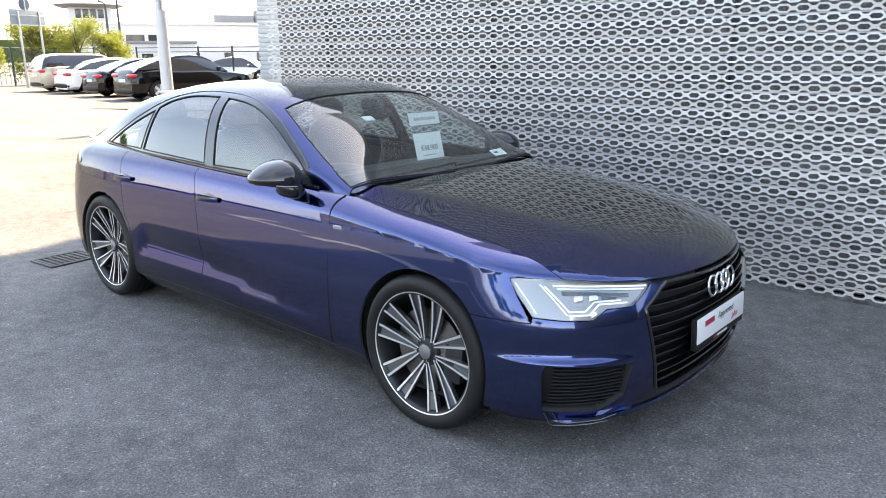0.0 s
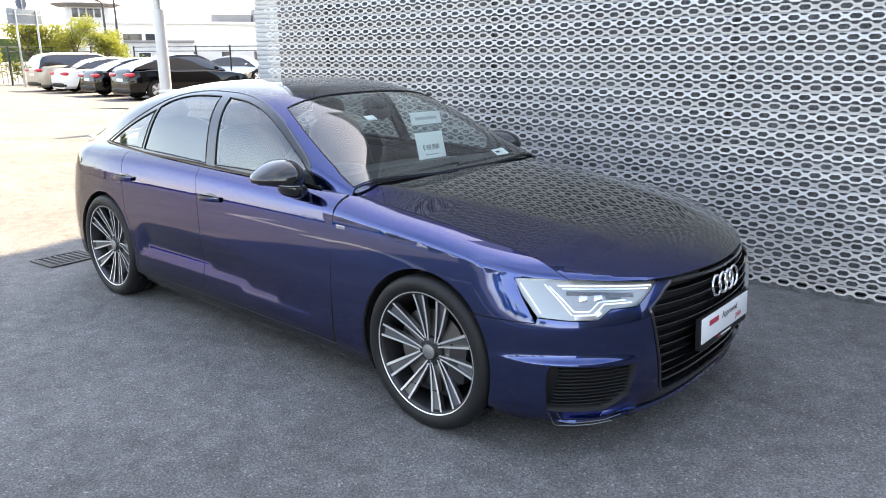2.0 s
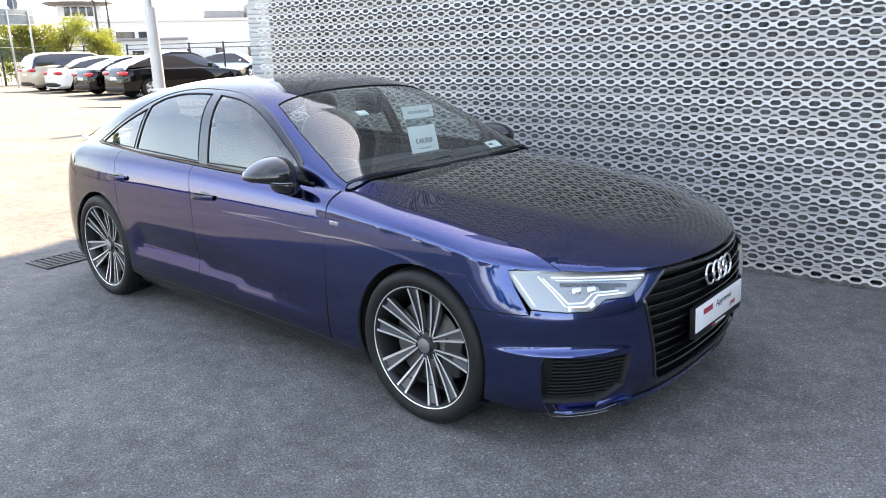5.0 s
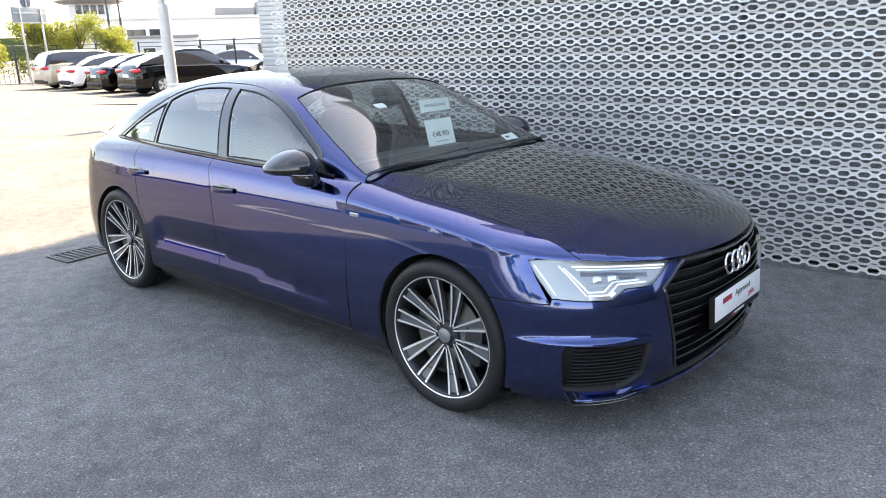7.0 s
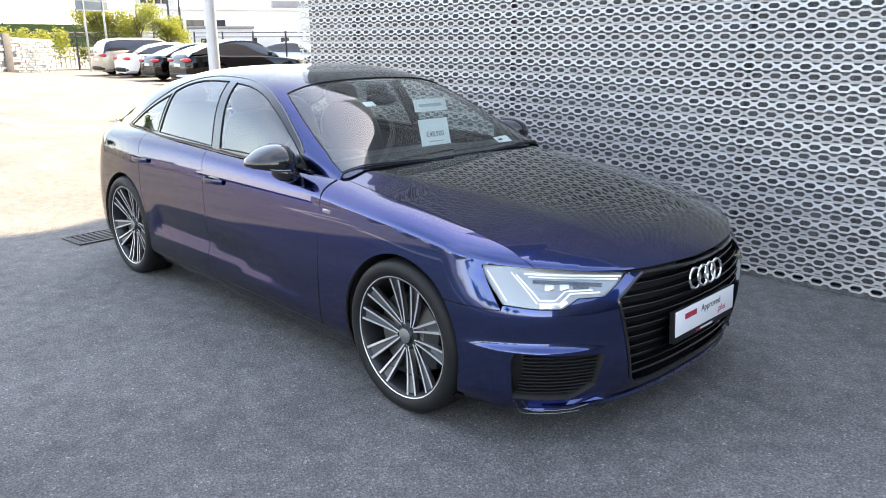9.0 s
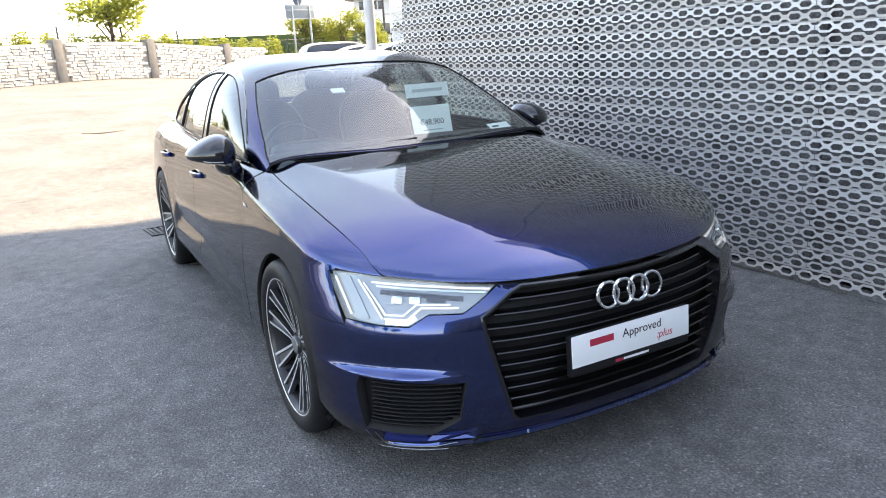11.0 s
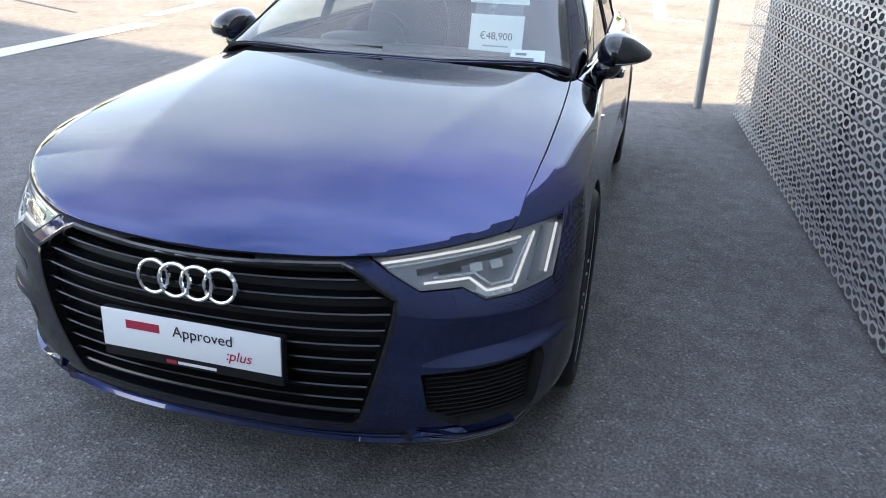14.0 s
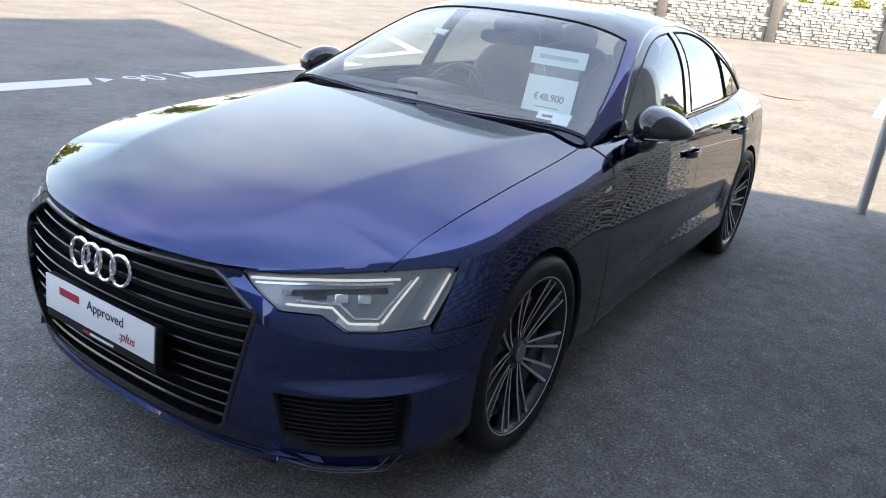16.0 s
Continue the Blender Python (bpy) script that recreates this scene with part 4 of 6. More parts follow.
LENS_BLACK = material("lamp_lens_dark", (0.02, 0.02, 0.025), 0.05, 0.2, 1.0)
for mm in (False, True):
    lamp = sheet("headlamp", flank, [lamp_loop], 0.025, LAMP_DARK, car, lift=-0.018, rim=0, mirror=mm, label="clear LED headlamp with white light guides")
    rim_pts = [nose_point(s, z) for s, z in dense(lamp_loop, 0.02)]
    bm = bmesh.new()
    rr = []
    for p, n in rim_pts + rim_pts[:1]:
        q = [p + n * 0.001, p - n * 0.024]
        if mm:
            q = [Vector((v.x, -v.y, v.z)) for v in q]
        rr.append([bm.verts.new(v) for v in q])
    for a, b in zip(rr, rr[1:]):
        bm.faces.new((a[0], b[0], b[1], a[1]))
    part("lamp_surround", bm, LAMP_DARK, lamp)
    strip("upper_light_guide", [(0.782, 0.738), (0.62, 0.729), (0.475, 0.716)], 0.0065, LED, lamp, mm)
    strip("lower_light_guide", [(0.782, 0.632), (0.725, 0.632), (0.680, 0.668), (0.580, 0.666)], 0.0065, LED, lamp, mm)
    strip("lower_reflector", [(0.782, 0.622), (0.728, 0.622), (0.70, 0.640)], 0.014, CHROME, lamp, mm, -0.012)
    strip("inner_blade", [(0.812, 0.742), (0.786, 0.632)], 0.0055, LED, lamp, mm)
    strip("outer_blade", [(0.862, 0.744), (0.854, 0.636)], 0.0055, LED, lamp, mm)
    strip("side_reflector", [(0.836, 0.746), (0.822, 0.628)], 0.014, REFLECTOR, lamp, mm, -0.014)
    strip("guide_carrier", [(0.775, 0.728), (0.62, 0.719), (0.49, 0.707)], 0.006, CHROME, lamp, mm, -0.011)
    strip("guide_carrier", [(0.778, 0.645), (0.732, 0.645), (0.690, 0.678), (0.60, 0.677)], 0.006, CHROME, lamp, mm, -0.011)
    strip("guide_carrier", [(0.803, 0.735), (0.776, 0.645)], 0.006, CHROME, lamp, mm, -0.011)
    strip("dark_bezel", [(0.77, 0.712), (0.68, 0.706), (0.56, 0.692)], 0.016, LENS_BLACK, lamp, mm, -0.013)
    strip("dark_bezel", [(0.66, 0.690), (0.61, 0.688)], 0.012, LENS_BLACK, lamp, mm, -0.012)
    strip("upper_shelf", [(0.80, 0.755), (0.70, 0.748), (0.58, 0.738), (0.49, 0.727)], 0.014, REFLECTOR, lamp, mm, -0.014)
    for k in range(3):
        z = 0.662 + 0.016 * k
        strip("reflector_step", [(0.765, z + 0.004), (0.70, z + 0.003), (0.66, z + 0.004)], 0.009, REFLECTOR, lamp, mm, -0.012 - 0.001 * k)
    for y in (0.735, 0.69):
        p, n = lamp_point(y, 0.690, -0.018)
        bm = bmesh.new()
        box(bm, (-0.018, 0.0, -0.012), (0.018, 0.014, 0.012), 0.004)
        q = n.to_track_quat("Y", "Z").to_matrix().to_4x4()
        o = part("projector_lens", bm, CHROME, lamp)
        m = Matrix.Translation(p) @ q
        if mm:
            m = Matrix.Diagonal((1, -1, 1, 1)) @ m @ Matrix.Diagonal((1, 1, -1, 1))
        o.matrix_local = m
    cover = sheet("clear_cover", flank, [lamp_loop], 0.03, CLEAR, lamp, lift=0.0005, rim=0, mirror=mm)
    cover.visible_shadow = False

# door handles, wing badges, mirrors
for x0, z0 in ((-1.665, 0.824), (-2.64, 0.845)):
    for sd in (-1, 1):
        y = Vector(flank(x0, z0)).y * -sd
        h = part("door_handle", sweep([(x0 + (k - 6) * 0.0185, sd * (abs(y) + 0.006 + 0.026 * (1 - (abs(k - 6) / 6) ** 3)), z0 + 0.003 * (k - 6) / 6) for k in range(13)], [(-0.008, -0.015), (0.006, -0.012), (0.008, 0.0), (0.006, 0.012), (-0.008, 0.015)]), BLUE, car, "blue door handle")
        # black disc on the door stands in for the shaded hollow behind the handle
        bm = bmesh.new()
        got = bmesh.ops.create_uvsphere(bm, u_segments=20, v_segments=10, radius=1)["verts"]
        for v in got:
            v.co = Vector((x0 + v.co.x * 0.085, sd * (abs(y) - 0.004) + v.co.y * 0.006, z0 + v.co.z * 0.026))
        part("handle_recess_shade", bm, BLACK_GLOSS, h)
for sd in (-1, 1):
    y = abs(flank(-0.545, 0.822)[1])
    b = boxpart("wing_badge", (-0.575, sd * y - 0.003, 0.814), (-0.515, sd * y + 0.003, 0.832), CHROME, car, 0.001, "small silver wing badge")


def ellipsoid(bm, c, r, p=2.6, nu=32, nv=18, shape=None):
    """A rounded, boxy blob; shape may move each point."""
    rows = []
    f = lambda a: math.copysign(abs(a) ** (2 / p), a)
    for j in range(nv + 1):
        la = math.pi * (j / nv - 0.5)
        row = []
        for i in range(nu):
            lo = math.tau * i / nu
            q = Vector((f(math.cos(la)) * f(math.cos(lo)), f(math.cos(la)) * f(math.sin(lo)), f(math.sin(la))))
            if shape:
                q = shape(q)
            row.append(bm.verts.new((c[0] + r[0] * q.x, c[1] + r[1] * q.y, c[2] + r[2] * q.z)))
        rows.append(row)
    for a, b in zip(rows, rows[1:]):
        for i in range(nu):
            bm.faces.new((a[i], a[(i + 1) % nu], b[(i + 1) % nu], b[i]))
    bmesh.ops.remove_doubles(bm, verts=bm.verts, dist=1e-6)


INDICATOR = material("indicator_lens", (0.3, 0.3, 0.31), 0.2)
for sd in (-1, 1):
    def cap_shape(q, sd=sd):
        u = (q.y * sd + 1) / 2
        tall = 1.12 - 0.72 * u ** 1.6
        x = q.x if q.x > -0.55 else -0.55 + (q.x + 0.55) * 0.12
        z = q.z if q.z > -0.42 else -0.42 + (q.z + 0.42) * 0.22
        return Vector((x * (1 - 0.30 * u * u) - 0.25 * u * u, q.y, z * tall - 0.06 * u))

    bm = bmesh.new()
    ellipsoid(bm, (-0.955, sd * 0.936, 1.020), (0.152, 0.114, 0.092), 2.2, shape=cap_shape)
    mirror = part("door_mirror", bm, BLACK_GLOSS, car, "gloss black door mirror")
    bm = bmesh.new()
    ellipsoid(bm, (-1.041, sd * 0.930, 1.016), (0.006, 0.084, 0.054), 3.2, 24, 12, lambda q: Vector((q.x, q.y, q.z * (1 - 0.25 * (q.y * sd + 1) / 2))))
    part("mirror_glass", bm, MIRROR, mirror)
    bm = bmesh.new()
    tube(bm, [(-0.990, sd * 1.035, 1.003), (-0.905, sd * 1.012, 0.999), (-0.838, sd * 0.97, 0.992), (-0.815, sd * 0.91, 0.988)], 0.0025, 8)
    part("mirror_indicator", bm, INDICATOR, mirror)
    bm = bmesh.new()
    ellipsoid(bm, (-0.925, sd * 0.872, 0.955), (0.085, 0.062, 0.045), 2.4, 24, 12, lambda q: Vector((q.x, q.y, q.z - 0.35 * q.y * sd * -1)))
    part("mirror_foot", bm, BLACK_GLOSS, mirror)

# belt trim, roof joint lines, wipers
for sd in (False, True):
    belt = [(-0.80, 0.957), (-1.3, 0.964), (-1.9, 0.980), (-2.7, 0.998), (-3.18, 1.02)]
    pts = []
    for i in range(33):
        x = -0.80 - 2.38 * i / 32
        z = spl(*belt)(x)
        p = Vector(cabin(x, a_z(x, z + 0.012)))
        pts.append((p.x, (-p.y if sd else p.y) * 1.004, p.z))
    part("belt_moulding", sweep(pts[::-1] if not sd else pts, [(-0.006, -0.007), (0.005, -0.005), (0.005, 0.005), (-0.006, 0.007)]), BLACK_GLOSS, car)
    pts = []
    for x, z in DLO_TOP[2:]:
        p = Vector(cabin(x, a_z(x, z + 0.004)))
        pts.append((p.x, -p.y if sd else p.y, p.z))
    bm = bmesh.new()
    tube(bm, pts, 0.005, 8)
    part("window_moulding", bm, BLACK_GLOSS, car)
    # black rubber seal round each side window
    for loop in wins.values():
        pts = []
        for x, a in dense(loop, 0.05):
            p = Vector(cabin(x, a))
            pts.append((p.x, -p.y if sd else p.y, p.z))
        bm = bmesh.new()
        tube(bm, pts, 0.004, 6, True)
        part("window_seal", bm, BLACK_PLASTIC, car)
for y0, y1, x1 in ((-0.62, -0.02, -0.60), (-0.02, 0.60, -0.58)):
    pts = []
    for k in range(9):
        y = y0 + (y1 - y0) * k / 8
        x = -0.565 - 0.05 * (abs(y) / 0.7) ** 2
        pts.append((x, y, crown(-0.55, min(0.7, abs(y)))[2] + 0.012 + 0.012 * k / 8))
    bm = bmesh.new()
    tube(bm, pts, 0.007, 6)
    part("wiper", bm, BLACK_PLASTIC, car)
edge = [Vector(cabin(x, a)) for x, a in dense(ws_loop, 0.04)]
bm = bmesh.new()
tube(bm, edge, 0.0035, 6, True)
part("windscreen_seal", bm, BLACK_PLASTIC, car)


# ---- wheels ----
def make_wheel():
    """A wheel on the car's right, its face towards -y."""
    wh = new("wheel")
    bm = bmesh.new()
    half = [(0.270, 0.108), (0.280, 0.118), (0.297, 0.1265), (0.314, 0.128), (0.332, 0.122), (0.344, 0.108), (0.3495, 0.09)]
    tread = []
    for c in (0.066, 0.022, -0.022, -0.066):
        tread += [(0.351, c + 0.018), (0.351, c - 0.015), (0.344, c - 0.0165), (0.344, c - 0.0195)] if c > -0.06 else [(0.351, c + 0.018), (0.351, c - 0.015)]
    lathe(bm, half + tread + [(r, -h) for r, h in half[::-1]], 72)
    t = part("tyre", bm, RUBBER, wh, "black low-profile tyre")
    bm = bmesh.new()
    lathe(bm, [(0.270, 0.10), (0.249, 0.09), (0.246, -0.04), (0.259, -0.095), (0.264, -0.108), (0.270, -0.115), (0.280, -0.1165), (0.282, -0.110), (0.276, -0.105)], 72)
    rim = part("rim", bm, WHEEL_DARK, wh)
    bm = bmesh.new()
    lathe(bm, [(0.2715, -0.1135), (0.274, -0.1165), (0.2775, -0.1175), (0.2785, -0.115)], 72)
    part("rim_lip", bm, ALU_CUT, rim, "polished rim lip")
    bm = bmesh.new()
    lathe(bm, [(0.0, -0.055), (0.05, -0.055), (0.19, -0.05), (0.19, -0.022), (0.0, -0.02)], 48)
    part("brake_disc", bm, STEEL_DISC, wh)
    bm = bmesh.new()
    box(bm, (0.10, -0.075, -0.09), (0.20, -0.01, 0.09), 0.02)
    part("brake_caliper", bm, WHEEL_DARK, wh)

    def surf(r):
        return -0.072 - 0.038 * ((r - 0.05) / 0.214) ** 1.4

    for g in range(5):
        for off in (-14.5, 14.5):
            a = radians(90 + g * 72 + off)
            er, et = Vector((math.cos(a), 0, math.sin(a))), Vector((-math.sin(a), 0, math.cos(a)))
            lean = 0.010 * (1 if off < 0 else -1)
            bm = bmesh.new()
            mats = []
            for sgn in (-1, 1):
                prev = None
                for i in range(7):
                    r = 0.050 + 0.216 * i / 6
                    t = i / 6
                    c = sgn * (0.006 + 0.021 * t) - lean * (1 - t) * 1.3
                    w = 0.0042 + 0.0040 * t * (1.2 - 0.5 * t)
                    y = surf(r)
                    q = [er * r + et * (c - w) + Vector((0, y + 0.022, 0)), er * r + et * (c - w * 0.8) + Vector((0, y, 0)), er * r + et * (c + w * 0.8) + Vector((0, y, 0)), er * r + et * (c + w) + Vector((0, y + 0.022, 0))]
                    vs = [bm.verts.new(v) for v in q]
                    if prev:
                        for j in range(4):
                            f = bm.faces.new((prev[j], prev[(j + 1) % 4], vs[(j + 1) % 4], vs[j]))
                            f.material_index = 0 if j == 1 else 1
                    prev = vs
            prev = None
            for i in range(7):
                r = 0.050 + 0.214 * i / 6
                t = i / 6
                w = 0.006 + 0.021 * t
                c = -lean * (1 - t) * 1.3
                y = surf(r) + 0.012
                vs = [bm.verts.new(er * r + et * (c + k) + Vector((0, y, 0))) for k in (-w, w)]
                if prev:
                    f = bm.faces.new((prev[0], prev[1], vs[1], vs[0]))
                    f.material_index = 1
                prev = vs
            sp = part("spoke", bm, ALU_CUT, wh, "machined spoke with dark flanks", smooth=False)
            sp.data.materials.append(ALU_GREY)
    bm = bmesh.new()
    lathe(bm, [(0.066, -0.04), (0.066, -0.062), (0.060, -0.070), (0.040, -0.074), (0.038, -0.08), (0.034, -0.084), (0.0, -0.085)], 40)
    part("hub", bm, WHEEL_DARK, wh)
    bm = bmesh.new()
    lathe(bm, [(0.034, -0.0845), (0.033, -0.0875), (0.028, -0.089), (0.0, -0.0895)], 32)
    part("hub_cap", bm, REFLECTOR, wh, "silver hub cap")
    for k in range(5):
        a = radians(54 + 72 * k)
        bm = bmesh.new()
        lathe(bm, [(0.011, -0.06), (0.011, -0.0735), (0.008, -0.0765), (0.0, -0.0765)], 6, Matrix.Translation((0.052 * math.cos(a), 0, 0.052 * math.sin(a))))
        part("wheel_bolt", bm, LENS_BLACK, wh)
    return wh


first = make_wheel()
first.parent = car
first["label"] = "polished multi-spoke alloy wheel with low-profile tyre"
first.matrix_local = pose(0, -0.812, AXLE, 0, 7, 0)
for x, sd, turn in ((-BASE, -1, 31), (0, 1, 40), (-BASE, 1, 12)):
    c = copy_thing(first, Matrix())
    c.parent = car
    c.matrix_local = pose(x, sd * 0.812, AXLE, 0, turn, 0) if sd < 0 else pose(x, sd * 0.812, AXLE, 0, 0, 180) @ pose(0, 0, 0, 0, turn, 0)

# daylight passes into the cabin
for pane in car.children:
    if pane.name.split(".")[0] in ("windscreen", "rear_window", "front_side_window", "rear_side_window", "quarter_window"):
        pane.visible_shadow = False

# ---- cabin interior ----
bm = bmesh.new()
ellipsoid(bm, (-0.98, 0, 0.88), (0.36, 0.74, 0.085), 3.5)
dash = part("dashboard", bm, SEAT, car, "black dashboard")
bm = bmesh.new()
ellipsoid(bm, (-1.20, -0.37, 0.955), (0.10, 0.20, 0.045), 3)
part("instrument_hood", bm, SEAT, dash)
boxpart("cabin_floor", (-3.3, -0.72, 0.28), (-0.9, 0.72, 0.33), SEAT, car, 0.01)
bm = bmesh.new()
tube(bm, [(0, 0.185 * math.cos(k * math.tau / 40), 0.185 * math.sin(k * math.tau / 40)) for k in range(40)], 0.016, 8, True)
for a in (200, 270, 340):
    tube(bm, [(0.02, 0, 0), (0, 0.18 * math.cos(radians(a)), 0.18 * math.sin(radians(a)))], 0.018, 6)
ellipsoid(bm, (0.015, 0, 0), (0.03, 0.075, 0.065), 2.4, 16, 10)
st = part("steering_wheel", bm, SEAT, car, "black steering wheel")
st.matrix_local = pose(-1.40, -0.37, 0.90, 0, -24, 0)


def seat(y, x, wide=0.26):
    s = part("front_seat" if x > -2.2 else "rear_seat", bmesh.new(), None, car)
    bpy.data.objects.remove(s)
    bm = bmesh.new()
    ellipsoid(bm, (x - 0.02, y, 0.55), (0.27, wide, 0.11), 3.4)
    s = part("front_seat" if x > -2.2 else "rear_seat", bm, SEAT, car)
    bm = bmesh.new()
    ellipsoid(bm, (0, 0, 0), (0.075, wide * 0.95, 0.34), 3.2)
    b = part("seat_back", bm, SEAT, s)
    b.matrix_local = pose(x - 0.33, y, 0.86, 0, -20, 0)
    bm = bmesh.new()
    ellipsoid(bm, (0, 0, 0), (0.055, 0.13, 0.085), 3)
    b = part("headrest", bm, SEAT, s)
    b.matrix_local = pose(x - 0.47, y, 1.225, 0, -14, 0)


seat(-0.37, -1.62)
seat(0.37, -1.62)
seat(-0.36, -2.50, 0.33)
seat(0.36, -2.50, 0.33)
boxpart("parcel_shelf", (-3.5, -0.6, 0.98), (-2.85, 0.6, 1.0), SEAT, car, 0.01)
bm = bmesh.new()
ellipsoid(bm, (-1.20, 0.0, 1.262), (0.020, 0.115, 0.034), 3)
rv = part("rear_view_mirror", bm, BLACK_PLASTIC, car)
bm = bmesh.new()
ellipsoid(bm, (-1.24, 0.0, 1.318), (0.07, 0.055, 0.045), 2.6)
part("sensor_housing", bm, BLACK_PLASTIC, rv)
boxpart("headliner", (-2.85, -0.5, 1.36), (-1.45, 0.5, 1.375), material("pale_grey_headlining", (0.62, 0.62, 0.60), 0.9), car, 0.006)

# small white tag stuck inside the top of the windscreen
tag = tagged(new("toll_tag"), "small white tag stuck inside the windscreen", "tag")
tag.matrix_world = pose(-1.02, -0.235, 1.262, 0, 26, 0)
boxpart("tag_case", (-0.022, -0.035, -0.008), (0.022, 0.035, 0.0), PAPER, tag, 0.003)

# price cards standing on the dashboard
card = tagged(new("price_card"), "white price card standing on the dashboard", "card")
card.matrix_world = pose(-1.075, 0.345, 0.968, 0, -14, 0)
boxpart("price_sheet", (-0.002, -0.125, 0.0), (0.0, 0.125, 0.165), PAPER, card, 0)
text("price", "\u20ac48,900", 0.046, TEXT_DARK, card, Matrix.Translation((0.0006, 0.0, 0.055)) @ face)
boxpart("fine_print_bar", (0, -0.06, 0.022), (0.0006, 0.06, 0.028), material("print_grey", (0.4, 0.42, 0.42), 0.6), card, 0)
boxpart("heading_sheet", (-0.002, -0.135, 0.215), (0.0, 0.14, 0.292), PAPER, card, 0)
boxpart("heading_bar", (0, -0.095, 0.244), (0.0006, 0.10, 0.262), material("print_pale_grey", (0.5, 0.52, 0.52), 0.6), card, 0)
boxpart("card_backing", (-0.004, -0.11, 0.0), (-0.0025, 0.115, 0.27), CLEAR, card, 0)
disc = tagged(new("licence_disc"), "small white permit paper inside the windscreen corner", "paper")
disc.matrix_world = pose(-0.66, 0.565, 0.985, 0, -58, 8)
boxpart("permit_sheet", (-0.001, -0.07, 0.0), (0.0, 0.07, 0.09), PAPER, disc, 0)
boxpart("permit_print_bar", (0, -0.05, 0.055), (0.0006, -0.005, 0.07), TEXT_DARK, disc, 0)

# ---- yard: paint, drain, posts ----
def marking(name, pts, label, z=0.004):
    """Road paint: a thin slab over the given outline."""
    bm = bmesh.new()
    lo = [bm.verts.new((x, y, ground_z(x, y) - 0.002)) for x, y in pts]
    hi = [bm.verts.new((x, y, ground_z(x, y) + z)) for x, y in pts]
    bm.faces.new(hi)
    for i in range(len(pts)):
        bm.faces.new((lo[i], lo[(i + 1) % len(pts)], hi[(i + 1) % len(pts)], hi[i]))
    return tagged(part(name, bm, WHITE_LINE, smooth=False), label, "road marking", kind="structure")


def bay(x):
    return -6.15 + 0.08 * (x + 2.4)


marking("bay_line_1", [(-2.80, bay(-2.80) + 0.20), (-3.0, bay(-3.0) - 0.20), (2.5, bay(2.5) - 0.20), (2.5, bay(2.5) + 0.20)], "worn white bay line on dark tarmac")
marking("bay_line_2", [(-4.30, bay(-4.30) + 0.20), (-4.36, bay(-4.36) - 0.20), (-8.0, bay(-8.0) - 0.20), (-8.0, bay(-8.0) + 0.20)], "worn white bay line on dark tarmac")
marking("bay_mark_1", [(-3.02, bay(-3.02) + 0.10), (-3.24, bay(-3.24) - 0.04), (-3.08, bay(-3.08) - 0.20)], "small white painted arrow mark on tarmac")
marking("bay_mark_2", [(-4.08, bay(-4.1) - 0.22), (-4.14, bay(-4.1) - 0.22), (-4.24, bay(-4.2) + 0.20), (-4.18, bay(-4.2) + 0.20)], "short white painted tick on tarmac")
n90 = text("bay_number", "90", 0.52, WHITE_LINE, None, pose(-3.66, bay(-3.66) + 0.19, 0.004, 0, 0, 184.6), 0.001)
tagged(n90, "white bay number painted on dark tarmac", "road marking", kind="structure")
marking("bay_line_3", [(-12.62, 1.02), (-15.8, 0.94), (-15.8, 1.20), (-12.62, 1.27)], "white bay line on sunlit tarmac")
marking("bay_line_4", [(-12.35, 1.02), (-12.61, 1.02), (-12.61, 4.6), (-12.35, 4.6)], "white bay line on sunlit tarmac")
marking("bay_line_5", [(-8.75, -7.22), (-8.85, -6.98), (-10.85, -7.16), (-10.72, -7.42)], "faded white bay line on sunlit tarmac")
marking("bay_line_6", [(-10.74, -7.43), (-10.88, -7.17), (-12.45, -9.10), (-12.25, -9.26)], "faded white bay line on sunlit tarmac")
joint_line = [(-13.5, -19.0), (-13.44, -19.03), (-8.54, -8.43), (-8.60, -8.40)]
joint = raw("ground_joint", [(x, y, ground_z(x, y) + dz) for dz in (0.004, -0.01) for x, y in joint_line], [(0, 1, 2, 3), (0, 4, 5, 1), (1, 5, 6, 2), (2, 6, 7, 3), (3, 7, 4, 0)], RUBBER)
tagged(joint, "thin dark filled joint in the sunlit tarmac", "joint", kind="structure")

IRON = material("cast_iron", (0.06, 0.055, 0.05), 0.6, 0.6, 0, 30, 0.3, 0.3, 200)
grate = tagged(new("drain_grate"), "square cast iron drain grate set in tarmac", "drain")
grate.matrix_world = pose(-4.12, -0.76, 0.002, 0, 0, 6)
for a, b in (((-0.17, -0.21), (0.17, -0.185)), ((-0.17, 0.185), (0.17, 0.21)), ((-0.17, -0.185), (-0.145, 0.185)), ((0.145, -0.185), (0.17, 0.185))):
    boxpart("grate_frame", (*a, -0.02), (*b, 0.010), IRON, grate, 0.002)
for k in range(8):
    y = -0.165 + k * 0.047
    boxpart("grate_bar", (-0.145, y - 0.011, -0.02), (0.145, y + 0.011, 0.008), IRON, grate, 0.002)
# flat black slab in place of a pit, its darkness painted between the bars
boxpart("grate_pit_shade", (-0.145, -0.185, -0.02), (0.145, 0.185, 0.001), DARK, grate, 0)
bm = bmesh.new()
lathe(bm, [(0.40, -0.03), (0.40, 0.006), (0.37, 0.010), (0.35, 0.006), (0.0, 0.006)], 36, Matrix.Translation((-13.28, -0.55, ground_z(-13.28, -0.55))) @ pose(0, 0, 0, 90, 0, 0))
tagged(part("manhole_cover", bm, material("rusty_iron", (0.16, 0.12, 0.10), 0.8, 0, 0, 4, 0.25, 0.3, 120)), "rusty brown round manhole cover set in pale tarmac", "manhole")
